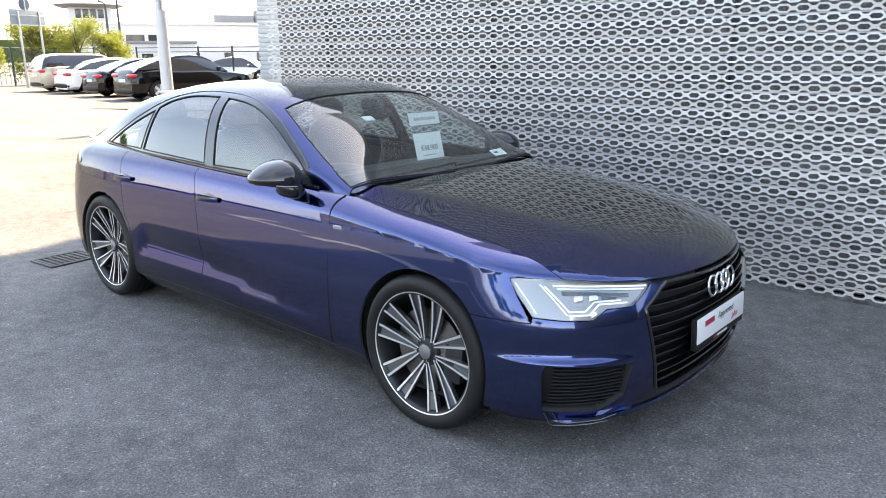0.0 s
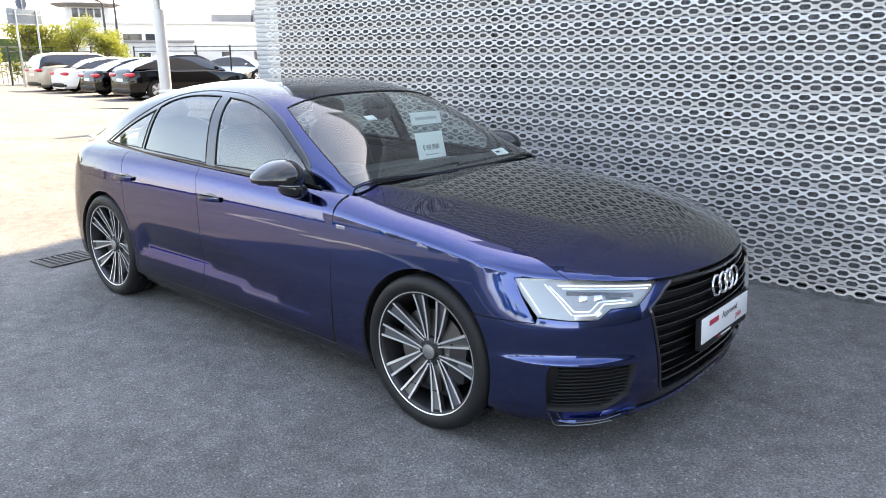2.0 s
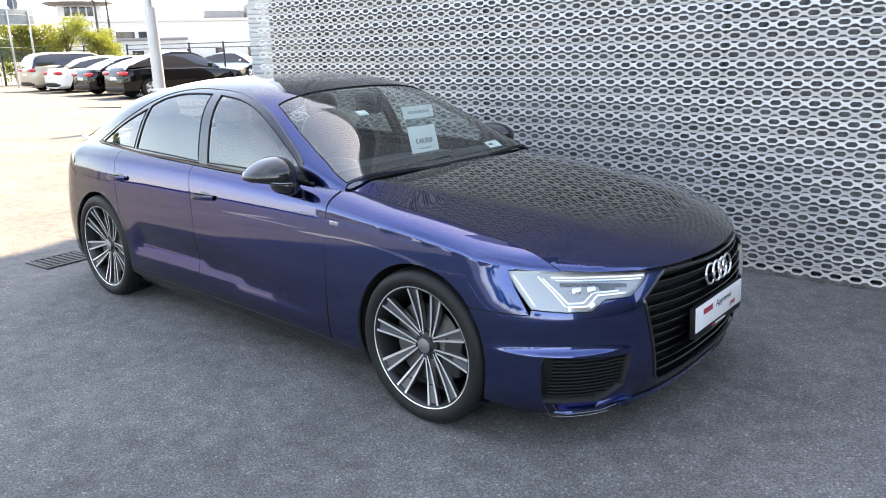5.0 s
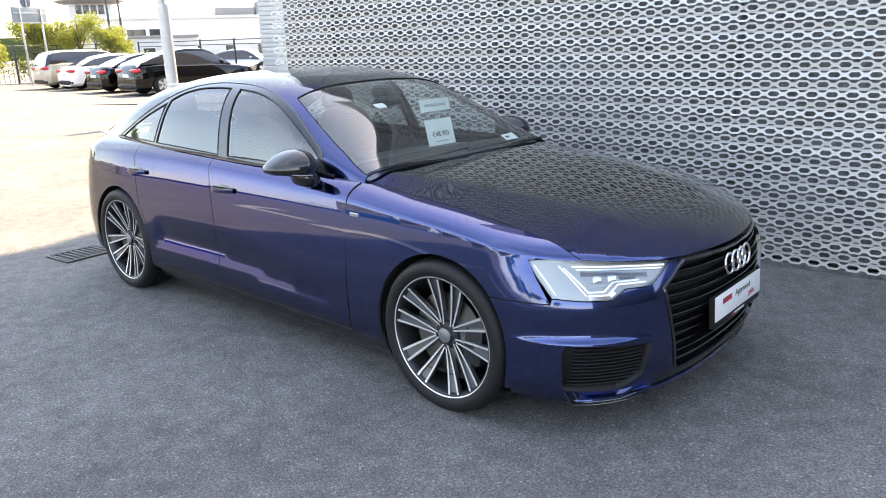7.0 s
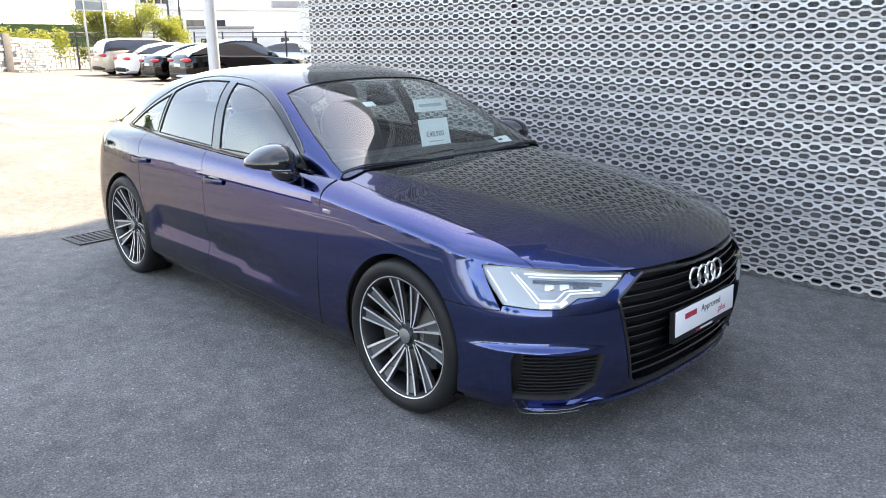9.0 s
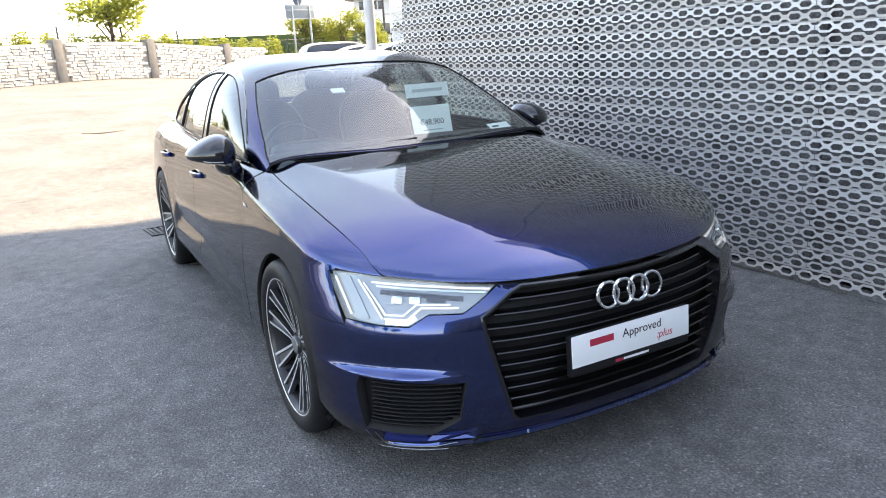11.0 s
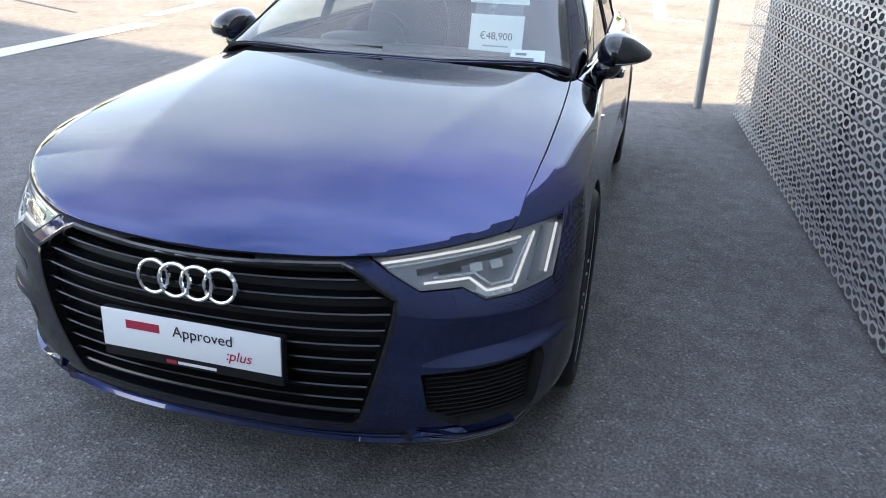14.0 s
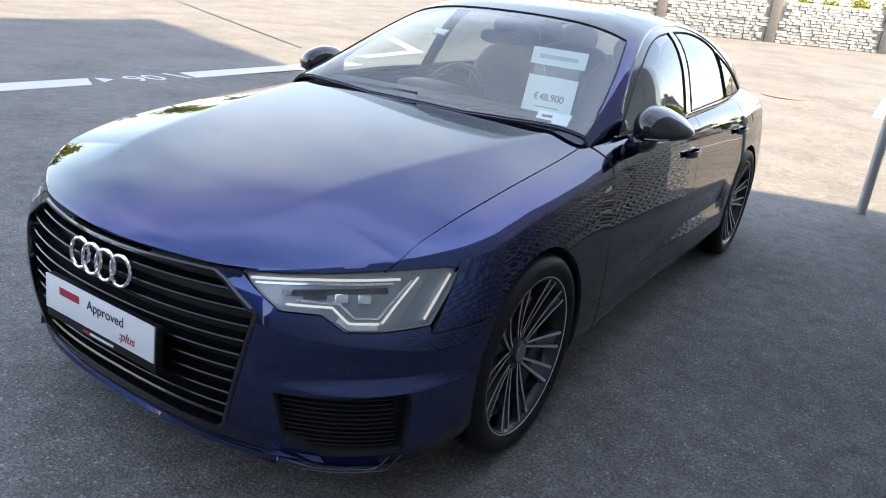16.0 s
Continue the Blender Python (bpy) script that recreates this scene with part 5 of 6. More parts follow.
# narrow dark strip laid across the tarmac
slot = tagged(boxpart("dark_ground_strip", (-1.8, -0.04, -0.04), (3.4, 0.04, 0.012), IRON, None, 0.002), "thin dark strip across the yard", "drain")
slot.matrix_world = pose(-19.8, 6.9, ground_z(-19.8, 6.9) + 0.01, 0, 0.3, 34)

GALV = material("galvanised_steel", (0.42, 0.43, 0.43), 0.45, 0.7, 0, 14, 0.15)
bollard = tagged(new("bollard"), "grey steel bollard post beside the facade", "bollard")
bollard.matrix_world = pose(-5.13, 1.55, 0)
bm = bmesh.new()
tube(bm, [(0, 0, 0), (0, 0, 1.05)], 0.042, 16)
part("post", bm, GALV, bollard)
bm = bmesh.new()
tube(bm, [(0, 0, 1.05), (0, 0, 1.058)], 0.040, 16)
part("post_cap", bm, GALV, bollard)

pole = tagged(new("steel_post"), "pale grey steel post with a narrower neck", "post")
pole.matrix_world = pose(-13.2, 5.24, ground_z(-13.2))
bm = bmesh.new()
tube(bm, [(0, 0, 0), (0, 0, 1.3), (0, 0, 2.52)], [0.125, 0.122, 0.118], 20)
part("column", bm, material("pale_grey_paint", (0.5, 0.51, 0.52), 0.5, 0.2, 0, 6, 0.08), pole)
bm = bmesh.new()
tube(bm, [(-0.035, 0, 2.4), (-0.035, 0, 2.86)], 0.078, 16)
part("neck", bm, GALV, pole)
bm = bmesh.new()
tube(bm, [(0, 0, -0.02), (0, 0, 0.05)], 0.20, 20)
part("base_plate", bm, GALV, pole)


# ---- other parked cars ----
def parked_car(label, paint, m, length=4.7, width=1.84, height=1.45, style="saloon", lamps=True):
    """A parked car, its nose towards local +y, its tail at local y = 0."""
    car2 = empty("parked_car", label, "car", "cars parked across the yard", m)
    hw, base = width / 2, 0.30
    suv = style == "suv"
    belt = 0.95 * height / 1.45
    deck = spl((0.0, 0.82 * belt), (0.02, 0.95 * belt), (0.1, belt * 1.03), (0.35, belt), (0.68, belt * 0.97), (0.85, belt * 0.88), (0.97, belt * 0.70), (1.0, belt * 0.55))
    plan_w = spl((0.0, 0.80), (0.03, 0.93), (0.12, 1.0), (0.8, 1.0), (0.93, 0.93), (1.0, 0.66))
    prof = [(0.80, 0.20), (0.97, 0.30), (1.0, 0.50), (1.0, 0.78), (0.95, 0.93), (0.80, 1.0), (0.40, 1.02), (0.0, 1.025)]
    bm = bmesh.new()
    rows = []
    n = 44
    wheels = (0.19, 0.80)
    for i in range(n + 1):
        t = i / n
        z, w = deck(t), hw * plan_w(t)
        pts = []
        for a, b in prof:
            zz = 0.18 + (z - 0.18) * (b - 0.20) / 0.8 if b <= 1 else z * b
            for wt in wheels:
                d = abs(t - wt) * length
                if a > 0.75 and d < 0.40 and b < 0.93:
                    zz = max(zz, 0.35 + math.sqrt(0.40 ** 2 - d * d))
            pts.append((a * w, t * length, min(zz, z * 1.025)))
        row = [bm.verts.new(p) for p in pts] + [bm.verts.new((-x, y, zz)) for x, y, zz in pts[-2::-1]]
        rows.append(row)
    for a, b in zip(rows, rows[1:]):
        for k in range(len(a) - 1):
            bm.faces.new((a[k], a[k + 1], b[k + 1], b[k]))
    bm.faces.new(rows[0])
    bm.faces.new(rows[-1])
    part("body", bm, paint, car2)
    top = {"saloon": ((0.10, 0.0), (0.28, 0.80), (0.40, 1.0), (0.55, 0.97), (0.76, 0.0)), "coupe": ((0.02, 0.0), (0.22, 0.62), (0.42, 1.0), (0.55, 0.97), (0.76, 0.0)), "suv": ((0.01, 0.0), (0.07, 0.75), (0.16, 0.95), (0.5, 1.0), (0.62, 0.85), (0.76, 0.0))}[style]
    rf = spl(*top)
    t0, t1 = top[0][0], top[-1][0]
    bm, bm2 = bmesh.new(), bmesh.new()
    rows, rows2 = [], []
    for i in range(25):
        t = t0 + (t1 - t0) * i / 24
        h = max(0.0, min(1.0, rf(t)))
        zb, zt = deck(t) * 1.0 - 0.01, deck(t) + (height - deck(t)) * h
        w = hw * 0.88
        pts = [(w, zb), (w - 0.16 * h, zb + (zt - zb) * 0.72), (w - 0.24 * h, zb + (zt - zb) * 0.93), (0.3, zt), (0, zt + 0.004)]
        full = pts + [(-x, z) for x, z in pts[-2::-1]]
        rows.append([bm.verts.new((x, t * length, z)) for x, z in full])
        if h > 0.55:
            pts2 = [(w - 0.19 * h, zb + (zt - zb) * 0.84), (w - 0.24 * h + 0.006, zb + (zt - zb) * 0.93 + 0.008), (0.3, zt + 0.008), (0, zt + 0.012)]
            full2 = pts2 + [(-x, z) for x, z in pts2[-2::-1]]
            rows2.append([bm2.verts.new((x, t * length, z)) for x, z in full2])
    for rs, b in ((rows, bm), (rows2, bm2)):
        for p, q in zip(rs, rs[1:]):
            for k in range(len(p) - 1):
                b.faces.new((p[k], p[k + 1], q[k + 1], q[k]))
    part("glasshouse", bm, LENS_BLACK, car2, "dark car windows")
    part("roof", bm2, paint, car2)
    for wt in wheels:
        for sd in (-1, 1):
            bm = bmesh.new()
            mm = pose(sd * (hw - 0.11), wt * length, 0.36, 0, 0, 90 if sd > 0 else -90) @ Matrix.Diagonal((1.09, 1, 1.09, 1))
            lathe(bm, [(0.21, -0.105), (0.30, -0.11), (0.33, -0.08), (0.33, 0.09), (0.2, 0.1)], 28, mm)
            w = part("wheel", bm, RUBBER, car2)
            bm = bmesh.new()
            lathe(bm, [(0.225, -0.10), (0.21, -0.085), (0.20, -0.05), (0.03, -0.055), (0.0, -0.055)], 28, mm)
            part("rim", bm, ALU_GREY, w)
            bm = bmesh.new()
            for k in range(5):
                a = k * math.tau / 5
                e, tt = Vector((math.cos(a), 0, math.sin(a))), Vector((-math.sin(a), 0, math.cos(a)))
                q = [e * 0.03 - tt * 0.03, e * 0.215 - tt * 0.045, e * 0.215 + tt * 0.045, e * 0.03 + tt * 0.03]
                lo = [bm.verts.new(mm @ (p + Vector((0, -0.08, 0)))) for p in q]
                hi = [bm.verts.new(mm @ (p + Vector((0, -0.098, 0)))) for p in q]
                bm.faces.new(hi)
                for j in range(4):
                    bm.faces.new((lo[j], lo[(j + 1) % 4], hi[(j + 1) % 4], hi[j]))
            part("wheel_face", bm, ALU_CUT, w)
    if lamps:
        for sd in (-1, 1):
            bm = bmesh.new()
            ellipsoid(bm, (sd * hw * 0.66, 0.055, belt * 0.84), (hw * 0.33, 0.10, 0.085), 3, 20, 10, lambda q: Vector((q.x, q.y + 0.5 * max(0.0, q.x * sd) ** 2, q.z * (0.75 + 0.25 * q.x * sd))))
            part("tail_lamp", bm, RED_LENS, car2, "red tail lamp")
        boxpart("plate", (-0.26, -0.012, belt * 0.62), (0.26, 0.02, belt * 0.62 + 0.11), PLATE_WHITE, car2, 0.003)
        bm = bmesh.new()
        ellipsoid(bm, (0, 0.06, 0.33), (hw * 0.86, 0.09, 0.10), 3.5, 24, 8)
        part("bumper_insert", bm, BLACK_PLASTIC, car2)
    for sd in (-1, 1):
        bm = bmesh.new()
        ellipsoid(bm, (sd * (hw + 0.07), length * 0.66, belt + 0.04), (0.10, 0.07, 0.07), 2.6, 14, 8)
        part("door_mirror", bm, paint, car2)
    return car2


def at_yard(x, y, rz=0.0):
    return pose(x, y, ground_z(x, y), 0, 0, rz)


P_BLACK = car_paint("black_paint", (0.002, 0.002, 0.003), (0.006, 0.006, 0.008))
P_DARK = car_paint("anthracite_paint", (0.004, 0.003, 0.0035), (0.012, 0.009, 0.010))
P_WHITE = material("white_paint", (0.72, 0.72, 0.72), 0.3, 0, 1.0)
P_PALE = material("pale_bronze_paint", (0.40, 0.36, 0.29), 0.3, 0.3, 1.0)
P_SILVER = car_paint("silver_paint", (0.42, 0.42, 0.43), (0.6, 0.6, 0.61))
P_BLUE = car_paint("steel_blue_paint", (0.03, 0.05, 0.09), (0.05, 0.08, 0.14))
parked_car("black coupe-backed car with red tail lamps, parked in sun", P_BLACK, at_yard(-24.3, 9.6, -3), 4.9, 1.93, 1.60, "coupe")
parked_car("anthracite saloon with red tail lamps, parked in a row", P_DARK, at_yard(-27.6, 9.9, -3), 4.8, 1.86, 1.45, "saloon")
parked_car("white saloon with red tail lamps, parked in a row", P_WHITE, at_yard(-31.3, 10.3, -3), 4.8, 1.86, 1.46, "saloon")
parked_car("pale bronze sport utility car at the end of the row", P_PALE, at_yard(-33.7, 10.2, -3), 4.7, 1.9, 1.66, "suv")
parked_car("silver car parked behind a metal fence", P_SILVER, at_yard(-36.5, 20.3, -55), 4.5, 1.8, 1.45, "saloon", False)
parked_car("blue hatchback parked near a grey clad building", P_BLUE, at_yard(-21.6, 16.1, -50), 4.3, 1.8, 1.5, "suv", False)

# ---- stone wall along the yard, hedge, trees ----
STONE = material("pale_stone", (0.60, 0.57, 0.52), 0.85, 0, 0, 3, 0.3, 0.6, 40)
MORTAR = material("mortar", (0.36, 0.34, 0.31), 0.9, 0, 0, 6, 0.2, 0.5, 60)
PIER = material("weathered_concrete", (0.20, 0.185, 0.17), 0.85, 0, 0, 5, 0.25, 0.4, 50)
nt = STONE.node_tree
info, ramp2, mulc = nt.nodes.new("ShaderNodeObjectInfo"), nt.nodes.new("ShaderNodeMapRange"), nt.nodes.new("ShaderNodeVectorMath")
ramp2.inputs[3].default_value, ramp2.inputs[4].default_value = 0.72, 1.22
mulc.operation = "SCALE"
nt.links.new(info.outputs["Random"], ramp2.inputs[0])
src = nt.nodes["Principled BSDF"].inputs["Base Color"].links[0].from_socket
nt.links.new(src, mulc.inputs[0])
nt.links.new(ramp2.outputs[0], mulc.inputs["Scale"])
nt.links.new(mulc.outputs[0], nt.nodes["Principled BSDF"].inputs["Base Color"])



def leaf_material(name, colour):
    """Leaves: matt green with light shining through."""
    m = material(name, colour, 0.5, 0, 0, 1.1, 0.45)
    nt = m.node_tree
    b = nt.nodes["Principled BSDF"]
    tl, mx = nt.nodes.new("ShaderNodeBsdfTranslucent"), nt.nodes.new("ShaderNodeMixShader")
    tl.inputs[0].default_value = (colour[0] * 1.6, colour[1] * 1.7, colour[2] * 1.3, 1)
    mx.inputs[0].default_value = 0.45
    nt.links.new(b.outputs[0], mx.inputs[1])
    nt.links.new(tl.outputs[0], mx.inputs[2])
    nt.links.new(mx.outputs[0], nt.nodes["Material Output"].inputs[0])
    return m


LEAF = leaf_material("leaves_green", (0.19, 0.20, 0.05))
LEAF_DARK = leaf_material("leaves_dark_green", (0.06, 0.09, 0.025))
BARK = material("bark", (0.10, 0.075, 0.055), 0.9, 0, 0, 12, 0.35, 0.6, 50)
rng = random.Random(7)


def leaves(bm, centre, radii, count, size):
    """Small folded leaf clumps strewn through an uneven blob."""
    c = Vector(centre)
    for _ in range(count):
        d = Vector((rng.gauss(0, 1), rng.gauss(0, 1), rng.gauss(0, 1))).normalized()
        r = rng.random() ** 0.45
        lump = 0.72 + 0.5 * noise.noise(d * 2.1 + c * 0.7)
        p = c + Vector([d[i] * radii[i] * r * lump for i in range(3)])
        s = size * rng.uniform(0.6, 1.4)
        u = Vector((rng.gauss(0, 1), rng.gauss(0, 1), rng.gauss(0, 0.6))).normalized()
        w = u.orthogonal().normalized()
        q = u.cross(w)
        a, b, e, f = p - u * s, p + w * s * 0.5 + q * s * 0.2, p + u * s, p - w * s * 0.5 + q * s * 0.2
        vs = [bm.verts.new(v) for v in (a, b, e, f)]
        bm.faces.new((vs[0], vs[1], vs[2]))
        bm.faces.new((vs[0], vs[2], vs[3]))


def tree(x, y, h, r, mat, count=1500, size=0.13):
    z = ground_z(max(x, -60), y)
    t = empty("tree", "leafy green tree in bright sun" if mat is LEAF else "dark green leafy tree", "tree", "trees round the yard", pose(x, y, z))
    bm = bmesh.new()
    tube(bm, [(0, 0, -0.1), (0.05, 0.02, h * 0.25), (0.0, 0.06, h * 0.55), (0.03, 0, h * 0.85)], [0.14, 0.11, 0.07, 0.02], 8)
    for k in range(6):
        a = rng.uniform(0, math.tau)
        z0 = h * rng.uniform(0.3, 0.6)
        tube(bm, [(0.02, 0.03, z0), (math.cos(a) * r * 0.4, math.sin(a) * r * 0.4, z0 + h * 0.14), (math.cos(a) * r * 0.75, math.sin(a) * r * 0.75, z0 + h * 0.25)], [0.05, 0.035, 0.012], 6)
    part("trunk", bm, BARK, t)
    bm = bmesh.new()
    for k in range(7):
        a = rng.uniform(0, math.tau)
        d = r * rng.uniform(0.25, 0.65) if k else 0
        leaves(bm, (math.cos(a) * d, math.sin(a) * d, h * rng.uniform(0.55, 0.85)), (r * 0.6, r * 0.6, h * 0.22), count // 7, size)
    part("crown", bm, mat, t, smooth=False)


def hedge(name, pts, w, h, per_m, mat, label, z0=0.0):
    bm = bmesh.new()
    for (x0, y0), (x1, y1) in zip(pts, pts[1:]):
        ln = math.hypot(x1 - x0, y1 - y0)
        k = max(1, int(ln / 1.1))
        for i in range(k):
            t = (i + 0.5) / k
            x, y = x0 + (x1 - x0) * t, y0 + (y1 - y0) * t
            hh = h * rng.uniform(0.75, 1.2)
            leaves(bm, (x, y, ground_z(max(x, -60), y) + z0 + hh * 0.5), (0.95, w, hh * 0.62), int(per_m * 1.8 * ln / k), 0.075)
    return tagged(part(name, bm, mat, smooth=False), label, "hedge", kind="stuff")


WA, WB = Vector((-26.0, -14.0)), Vector((-38.5, 10.2))


def stone_wall():
    d = (WB - WA)
    ln = min(d.length, 26.6)
    d.normalize()
    rz = math.degrees(math.atan2(d.y, d.x))
    wall = tagged(new("wall_stone"), "low pale rubble stone wall with dark concrete piers", "wall", kind="structure")
    wall.matrix_world = pose(WA.x, WA.y, 0, 0, 0, rz)
    zat = lambda u: ground_z(WA.x + d.x * u, WA.y + d.y * u)
    v, f = [], []
    for i in range(13):
        u = ln * i / 12
        z = zat(u)
        v += [(u, -0.14, z - 0.2), (u, -0.14, z + 1.60), (u, 0.14, z + 1.60), (u, 0.14, z - 0.2)]
    for i in range(12):
        k = i * 4
        f += [(k, k + 4, k + 5, k + 1), (k + 1, k + 5, k + 6, k + 2), (k + 2, k + 6, k + 7, k + 3)]
    f += [(0, 1, 2, 3), (48, 51, 50, 49)]
    raw("core", v, f, MORTAR, wall)
    piers = [2.0 + 4.4 * i for i in range(6)]
    for u in piers:
        z = zat(u)
        boxpart("pier", (u - 0.2, -0.26, z - 0.1), (u + 0.2, 0.26, z + 1.75), PIER, wall, 0.02)
    shapes = []
    for k in range(8):
        bm = bmesh.new()
        box(bm, (-0.5, -0.06, -0.5), (0.5, 0.06, 0.5))
        for vert in bm.verts:
            vert.co.x += rng.uniform(-0.035, 0.035)
            vert.co.z += rng.uniform(-0.09, 0.09)
            if vert.co.y > 0:
                vert.co.y += rng.uniform(-0.012, 0.02)
                vert.co.x *= 0.95
                vert.co.z *= 0.86
        me = bpy.data.meshes.new("stone")
        bm.to_mesh(me)
        bm.free()
        me.materials.append(STONE)
        shapes.append(me)
    count = 0
    rest_v, rest_f = [], []
    for row in range(13):
        u = rng.uniform(-0.2, 0.1)
        while u < ln - 0.1:
            w = rng.uniform(0.18, 0.55)
            mid = u + w / 2
            u += w
            if any(abs(mid - p) < 0.2 + w * 0.3 for p in piers):
                continue
            z = zat(mid) + 0.065 + row * 0.119
            me = rng.choice(shapes)
            m = Matrix.LocRotScale((mid, -0.165 + rng.uniform(-0.015, 0.015), z), Euler((0, radians(rng.uniform(-2, 2)), math.pi)), (w - 0.018, 1, 0.108))
            if count < 300 and mid < 17:
                ob = new("stone", me)
                ob.parent, ob.matrix_local = wall, m
                count += 1
            else:
                k = len(rest_v)
                rest_v += [m @ q.co for q in me.vertices]
                rest_f += [tuple(k + i for i in p.vertices) for p in me.polygons]
    if rest_v:
        raw("far_stones", rest_v, rest_f, STONE, wall)["kind"] = "stuff"


stone_wall()
off = Vector((-0.95, -0.3))
hedge("hedge_row", [(WA.x - 1.1, WA.y), ((WA.x + WB.x) / 2 - 1.1, (WA.y + WB.y) / 2 - 0.3), (WB.x - 1.2, WB.y + 1)], 0.6, 1.1, 190, LEAF, "bright green hedge growing over the stone wall", 1.0)
hedge("hedge_far", [(-41.0, 10.5), (-42.5, 14.5), (-43.5, 21)], 0.8, 1.7, 130, LEAF, "sunlit scrub behind the parked cars", 0.2)
tree(-42.3, 13.4, 3.5, 1.3, LEAF, 5200, 0.06)
tree(-41.7, 15.6, 3.7, 1.5, LEAF, 5600, 0.06)
tree(-41.0, 16.95, 3.0, 1.3, LEAF, 4800, 0.06)
tree(-35.8, 2.0, 4.4, 2.0, LEAF)
tree(-31.5, -8.0, 5.0, 2.2, LEAF_DARK)
# green belt on the open side of the yard, seen in the paint and glass
for i in range(11):
    tree(-30 + i * 4.6 + rng.uniform(-1, 1), -30 + rng.uniform(-2.5, 2.5), rng.uniform(4.5, 7.0), rng.uniform(2.0, 2.8), LEAF_DARK if i % 2 else LEAF, 900, 0.22)
hedge("hedge_side", [(-34, -26), (-10, -27), (20, -27)], 0.9, 1.8, 60, LEAF_DARK, "dark green hedge along the yard's edge")

# ---- sign, fences, far buildings ----
sign = tagged(new("road_sign"), "back of a grey road sign on two posts", "sign")
sign.matrix_world = pose(-38.4, 12.0, ground_z(-38.4) + 0.36, 0, 0, 18)
boxpart("sign_board", (-0.03, -0.95, 2.62), (0.03, 0.95, 3.38), material("sign_back_grey", (0.24, 0.27, 0.29), 0.5, 0.3, 0, 5, 0.15), sign, 0.01)
for y in (-0.55, 0.6):
    boxpart("sign_post", (0.03, y - 0.04, -0.4), (0.10, y + 0.04, 3.3), GALV, sign, 0.01)
for z in (2.65, 3.1):
    boxpart("sign_rail", (0.03, -0.9, z - 0.03), (0.06, 0.9, z + 0.03), GALV, sign, 0.005)
bm = bmesh.new()
lathe(bm, [(0.0, 0.02), (0.30, 0.02), (0.30, -0.02), (0.0, -0.02)], 28, pose(0, -0.10, 3.62, 0, 0, 90))
part("round_sign", bm, material("sign_back_dark", (0.10, 0.12, 0.16), 0.5, 0.3), sign)
boxpart("round_sign_post", (0.02, -0.13, 3.3), (0.06, -0.07, 3.9), GALV, sign, 0.008)

DARK_STEEL = material("dark_fence_paint", (0.05, 0.05, 0.055), 0.5, 0.4)


def rail_fence(name, a, b, h, gap, label, pickets=0.0):
    fence = empty(name, label, "fence", "", None)
    a, b = Vector(a), Vector(b)
    d = b - a
    n = max(1, round(d.length / gap))
    for i in range(n + 1):
        p = a + d * i / n
        z = ground_z(p.x, p.y)
        boxpart("post", (p.x - 0.035, p.y - 0.035, z), (p.x + 0.035, p.y + 0.035, z + h), DARK_STEEL, fence, 0.008)
    for z in (h * 0.86, h * 0.97):
        bm = bmesh.new()
        tube(bm, [(a.x, a.y, ground_z(a.x, a.y) + z), (b.x, b.y, ground_z(b.x, b.y) + z)], 0.022, 6)
        part("rail", bm, DARK_STEEL, fence)
    if pickets:
        k = int(d.length / pickets)
        for i in range(k):
            p = a + d * (i + 0.5) / k
            z = ground_z(p.x, p.y)
            bm = bmesh.new()
            tube(bm, [(p.x, p.y, z + 0.1), (p.x, p.y, z + h * 0.86)], 0.012, 4)
            part("picket", bm, DARK_STEEL, fence)


rail_fence("yard_fence", (-39.0, 17.7), (-21.5, 20.6), 2.0, 2.6, "dark steel rail fence across the yard's end")
rail_fence("mesh_fence", (-40.5, 9.5), (-43.5, 19.5), 2.0, 2.4, "grey picket fence behind the hedge", 0.28)
rail_fence("wall_fence", (-39.2, 8.0), (-27.8, -14.0), 2.3, 3.0, "dark railing behind the stone wall", 0.35)

RENDERED = material("white_render", (0.62, 0.61, 0.59), 0.8, 0, 0, 1.0, 0.06)
GREY_ROOF = material("grey_roof_metal", (0.22, 0.22, 0.23), 0.6, 0.3, 0, 1.5, 0.15)
WINDOW_DARK = material("dark_window_glass", (0.03, 0.035, 0.045), 0.08, 0, 0.5)


def block(name, label, m, size, wall_mat, windows, roof=0.3, plant=()):
    """A flat-roofed building: walls, parapet, recessed windows; its front faces local -y."""
    b = empty(name, label, "building", "", m)
    lx, ly, h = size
    boxpart("shell", (0, 0, -0.5), (lx, ly, h), wall_mat, b, 0.03)
    boxpart("parapet", (-0.15, -0.15, h), (lx + 0.15, ly + 0.15, h + roof), RENDERED if wall_mat is RENDERED else GREY_ROOF, b, 0.03)
    for x, z, w, hh in windows:
        win = boxpart("window", (x, -0.06, z), (x + w, 0.02, z + hh), RENDERED, b, 0.01)
        boxpart("pane", (x + 0.06, -0.075, z + 0.06), (x + w - 0.06, -0.05, z + hh - 0.06), WINDOW_DARK, win, 0)
    for x, y, w, d, hh in plant:
        boxpart("roof_unit", (x, y, h + roof), (x + w, y + d, h + roof + hh), GREY_ROOF, b, 0.03)
    return b


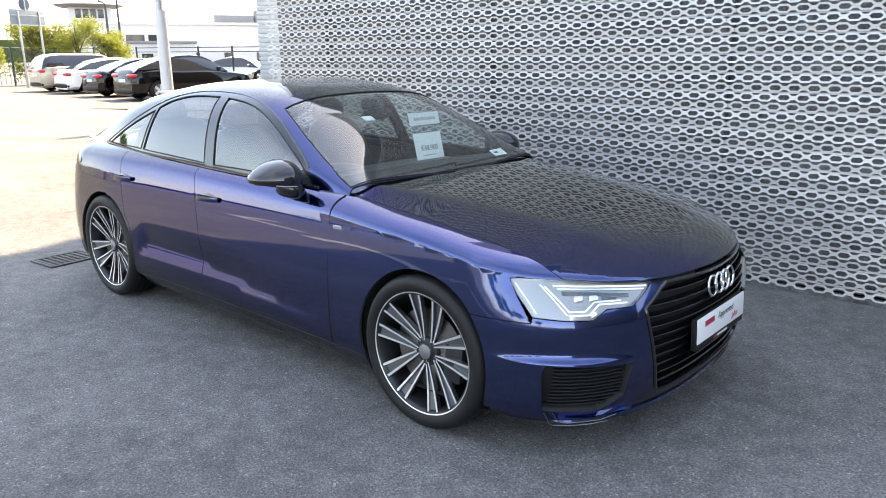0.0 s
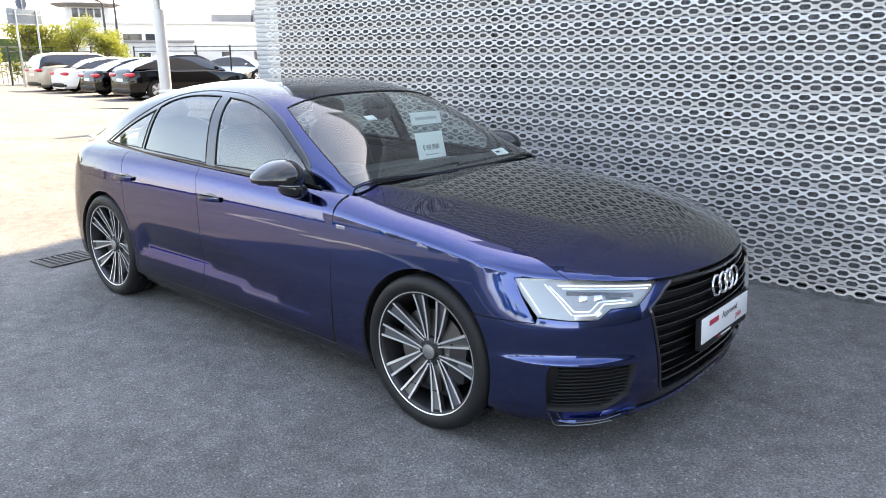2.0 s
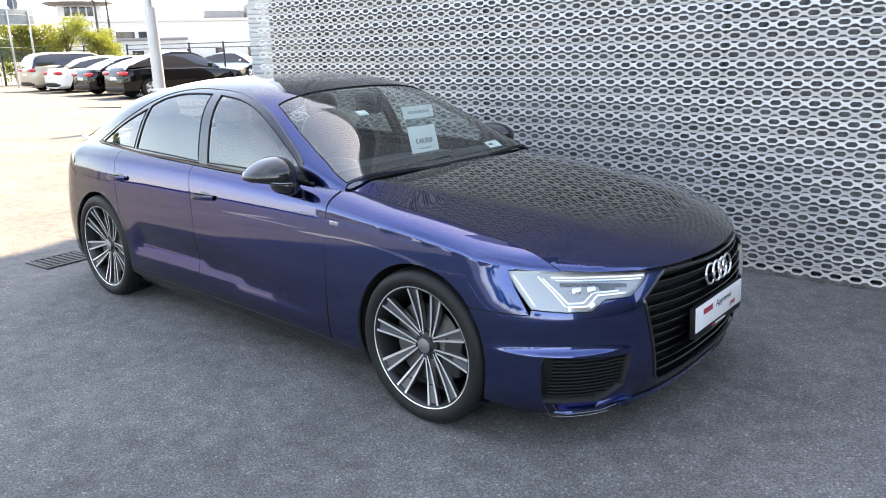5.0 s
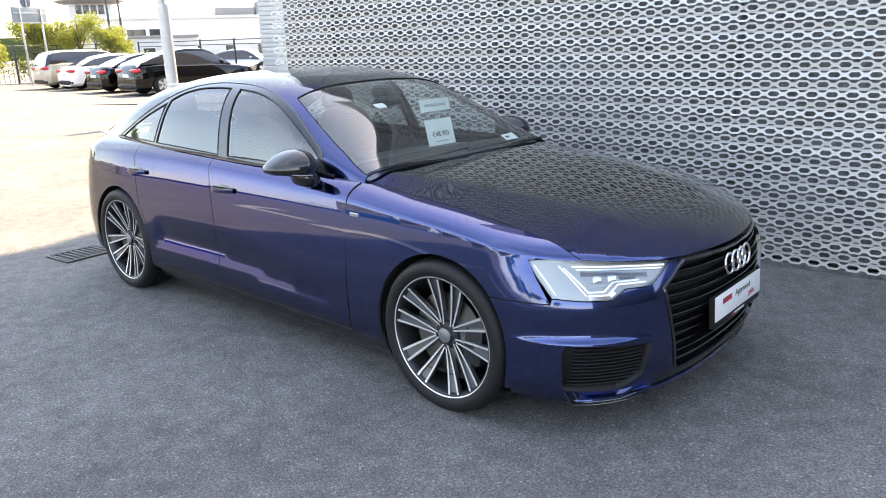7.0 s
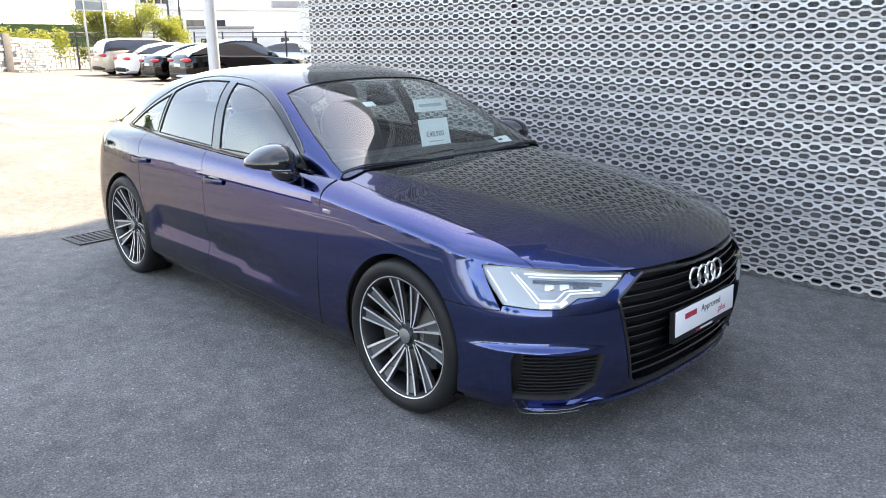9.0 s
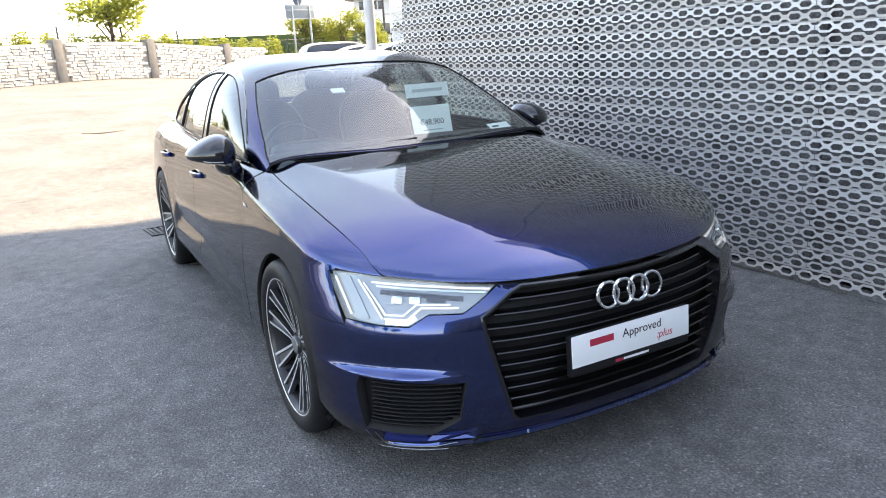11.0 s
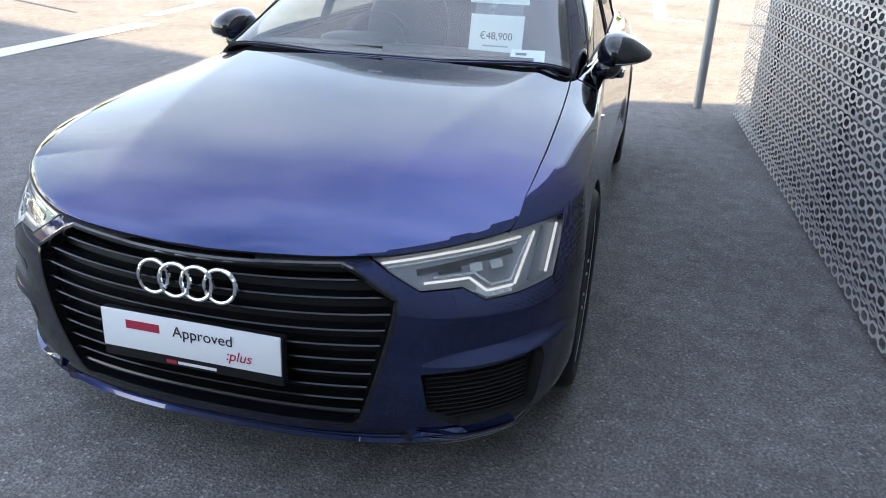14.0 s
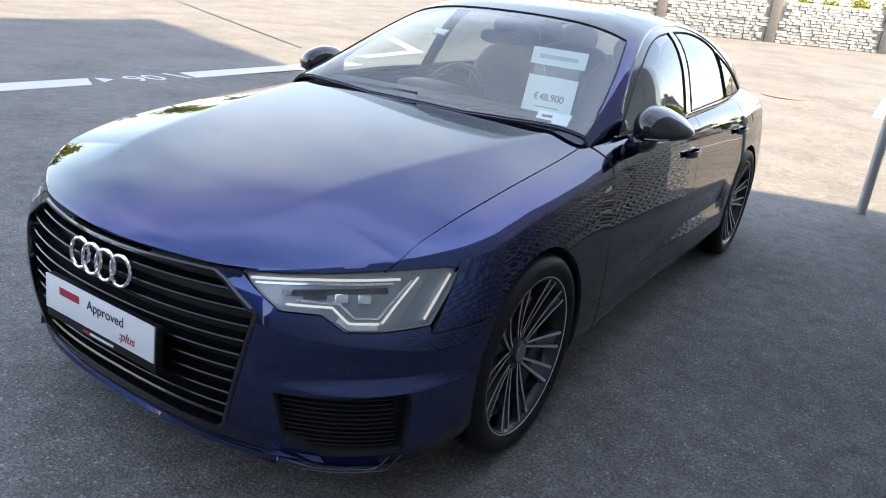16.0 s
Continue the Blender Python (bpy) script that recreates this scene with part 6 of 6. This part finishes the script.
block("white_building", "long white rendered building with flat roof", pose(-66.7, 28.0, 0.0, 0, 0, 62), (20, 12, 4.4), RENDERED, [(0.6 + 1.9 * i, 2.4, 1.7, 1.2) for i in range(3)] + [(8 + 3.0 * i, 0.9, 0.9, 1.1) for i in range(4)], 0.25, [(10.5, 1, 3.6, 2.5, 0.75), (14.3, 1, 2.2, 2, 1.2)])
block("podium_building", "low grey clad building below the white one", pose(-56.5, 26.0, 0.0, 0, 0, 62), (5, 4, 2.6), CLADDING, [(0.8, 0.8, 1.0, 1.1)], 0.2)
clad = block("clad_building", "tall grey building with horizontal cladding", pose(-27.5, 17.8, 0.0, 0, 0, 35), (16, 10, 8), CLADDING, [], 0.3)
for i in range(38):
    boxpart("cladding_board", (-0.04, -0.06, 0.2 + i * 0.2), (16.0, 0.0, 0.2 + i * 0.2 + 0.165), CLADDING, clad, 0.01)
pav = empty("pavilion", "far pavilion with a wide flat overhanging roof", "building", "", pose(-127.9, 51.6, 4.3, 0, 0, 68))
boxpart("shell", (0.2, 1, -5), (6.8, 6, 5.3), CLADDING, pav, 0.05)
bm = bmesh.new()
lathe(bm, [(0.0, 0.0), (4.6, 0.0), (5.6, -0.35), (4.4, -0.8), (0.0, -0.8)], 40, pose(3.5, 3.5, 6.1, 90, 0, 0))
part("roof", bm, GREY_ROOF, pav)
for i in range(4):
    boxpart("window", (1.2 + 1.15 * i, 0.94, 3.6), (2.1 + 1.15 * i, 1.02, 5.0), WINDOW_DARK, pav, 0.01)
for x, y, h in ((-52.07, 22.37, 5.0), (-51.7, 23.05, 5.5)):
    mast = empty("utility_pole", "thin dark pole with a short bent arm", "pole", "utility poles", pose(x, y, ground_z(-50)))
    bm = bmesh.new()
    tube(bm, [(0, 0, -0.2), (0, 0, h)], [0.11, 0.07], 8)
    part("shaft", bm, DARK_STEEL, mast)
    bm = bmesh.new()
    tube(bm, [(0, 0, h - 0.02), (0.05, -0.15, h + 0.14), (0.15, -0.5, h + 0.22)], [0.06, 0.05, 0.09], 8)
    part("lamp_arm", bm, DARK_STEEL, mast)
far = tagged(boxpart("far_range", (-240, -260, -2), (-232, 260, 6.5), LEAF_DARK, None, 0), "hazy dark green line of distant trees", "backdrop", kind="structure")
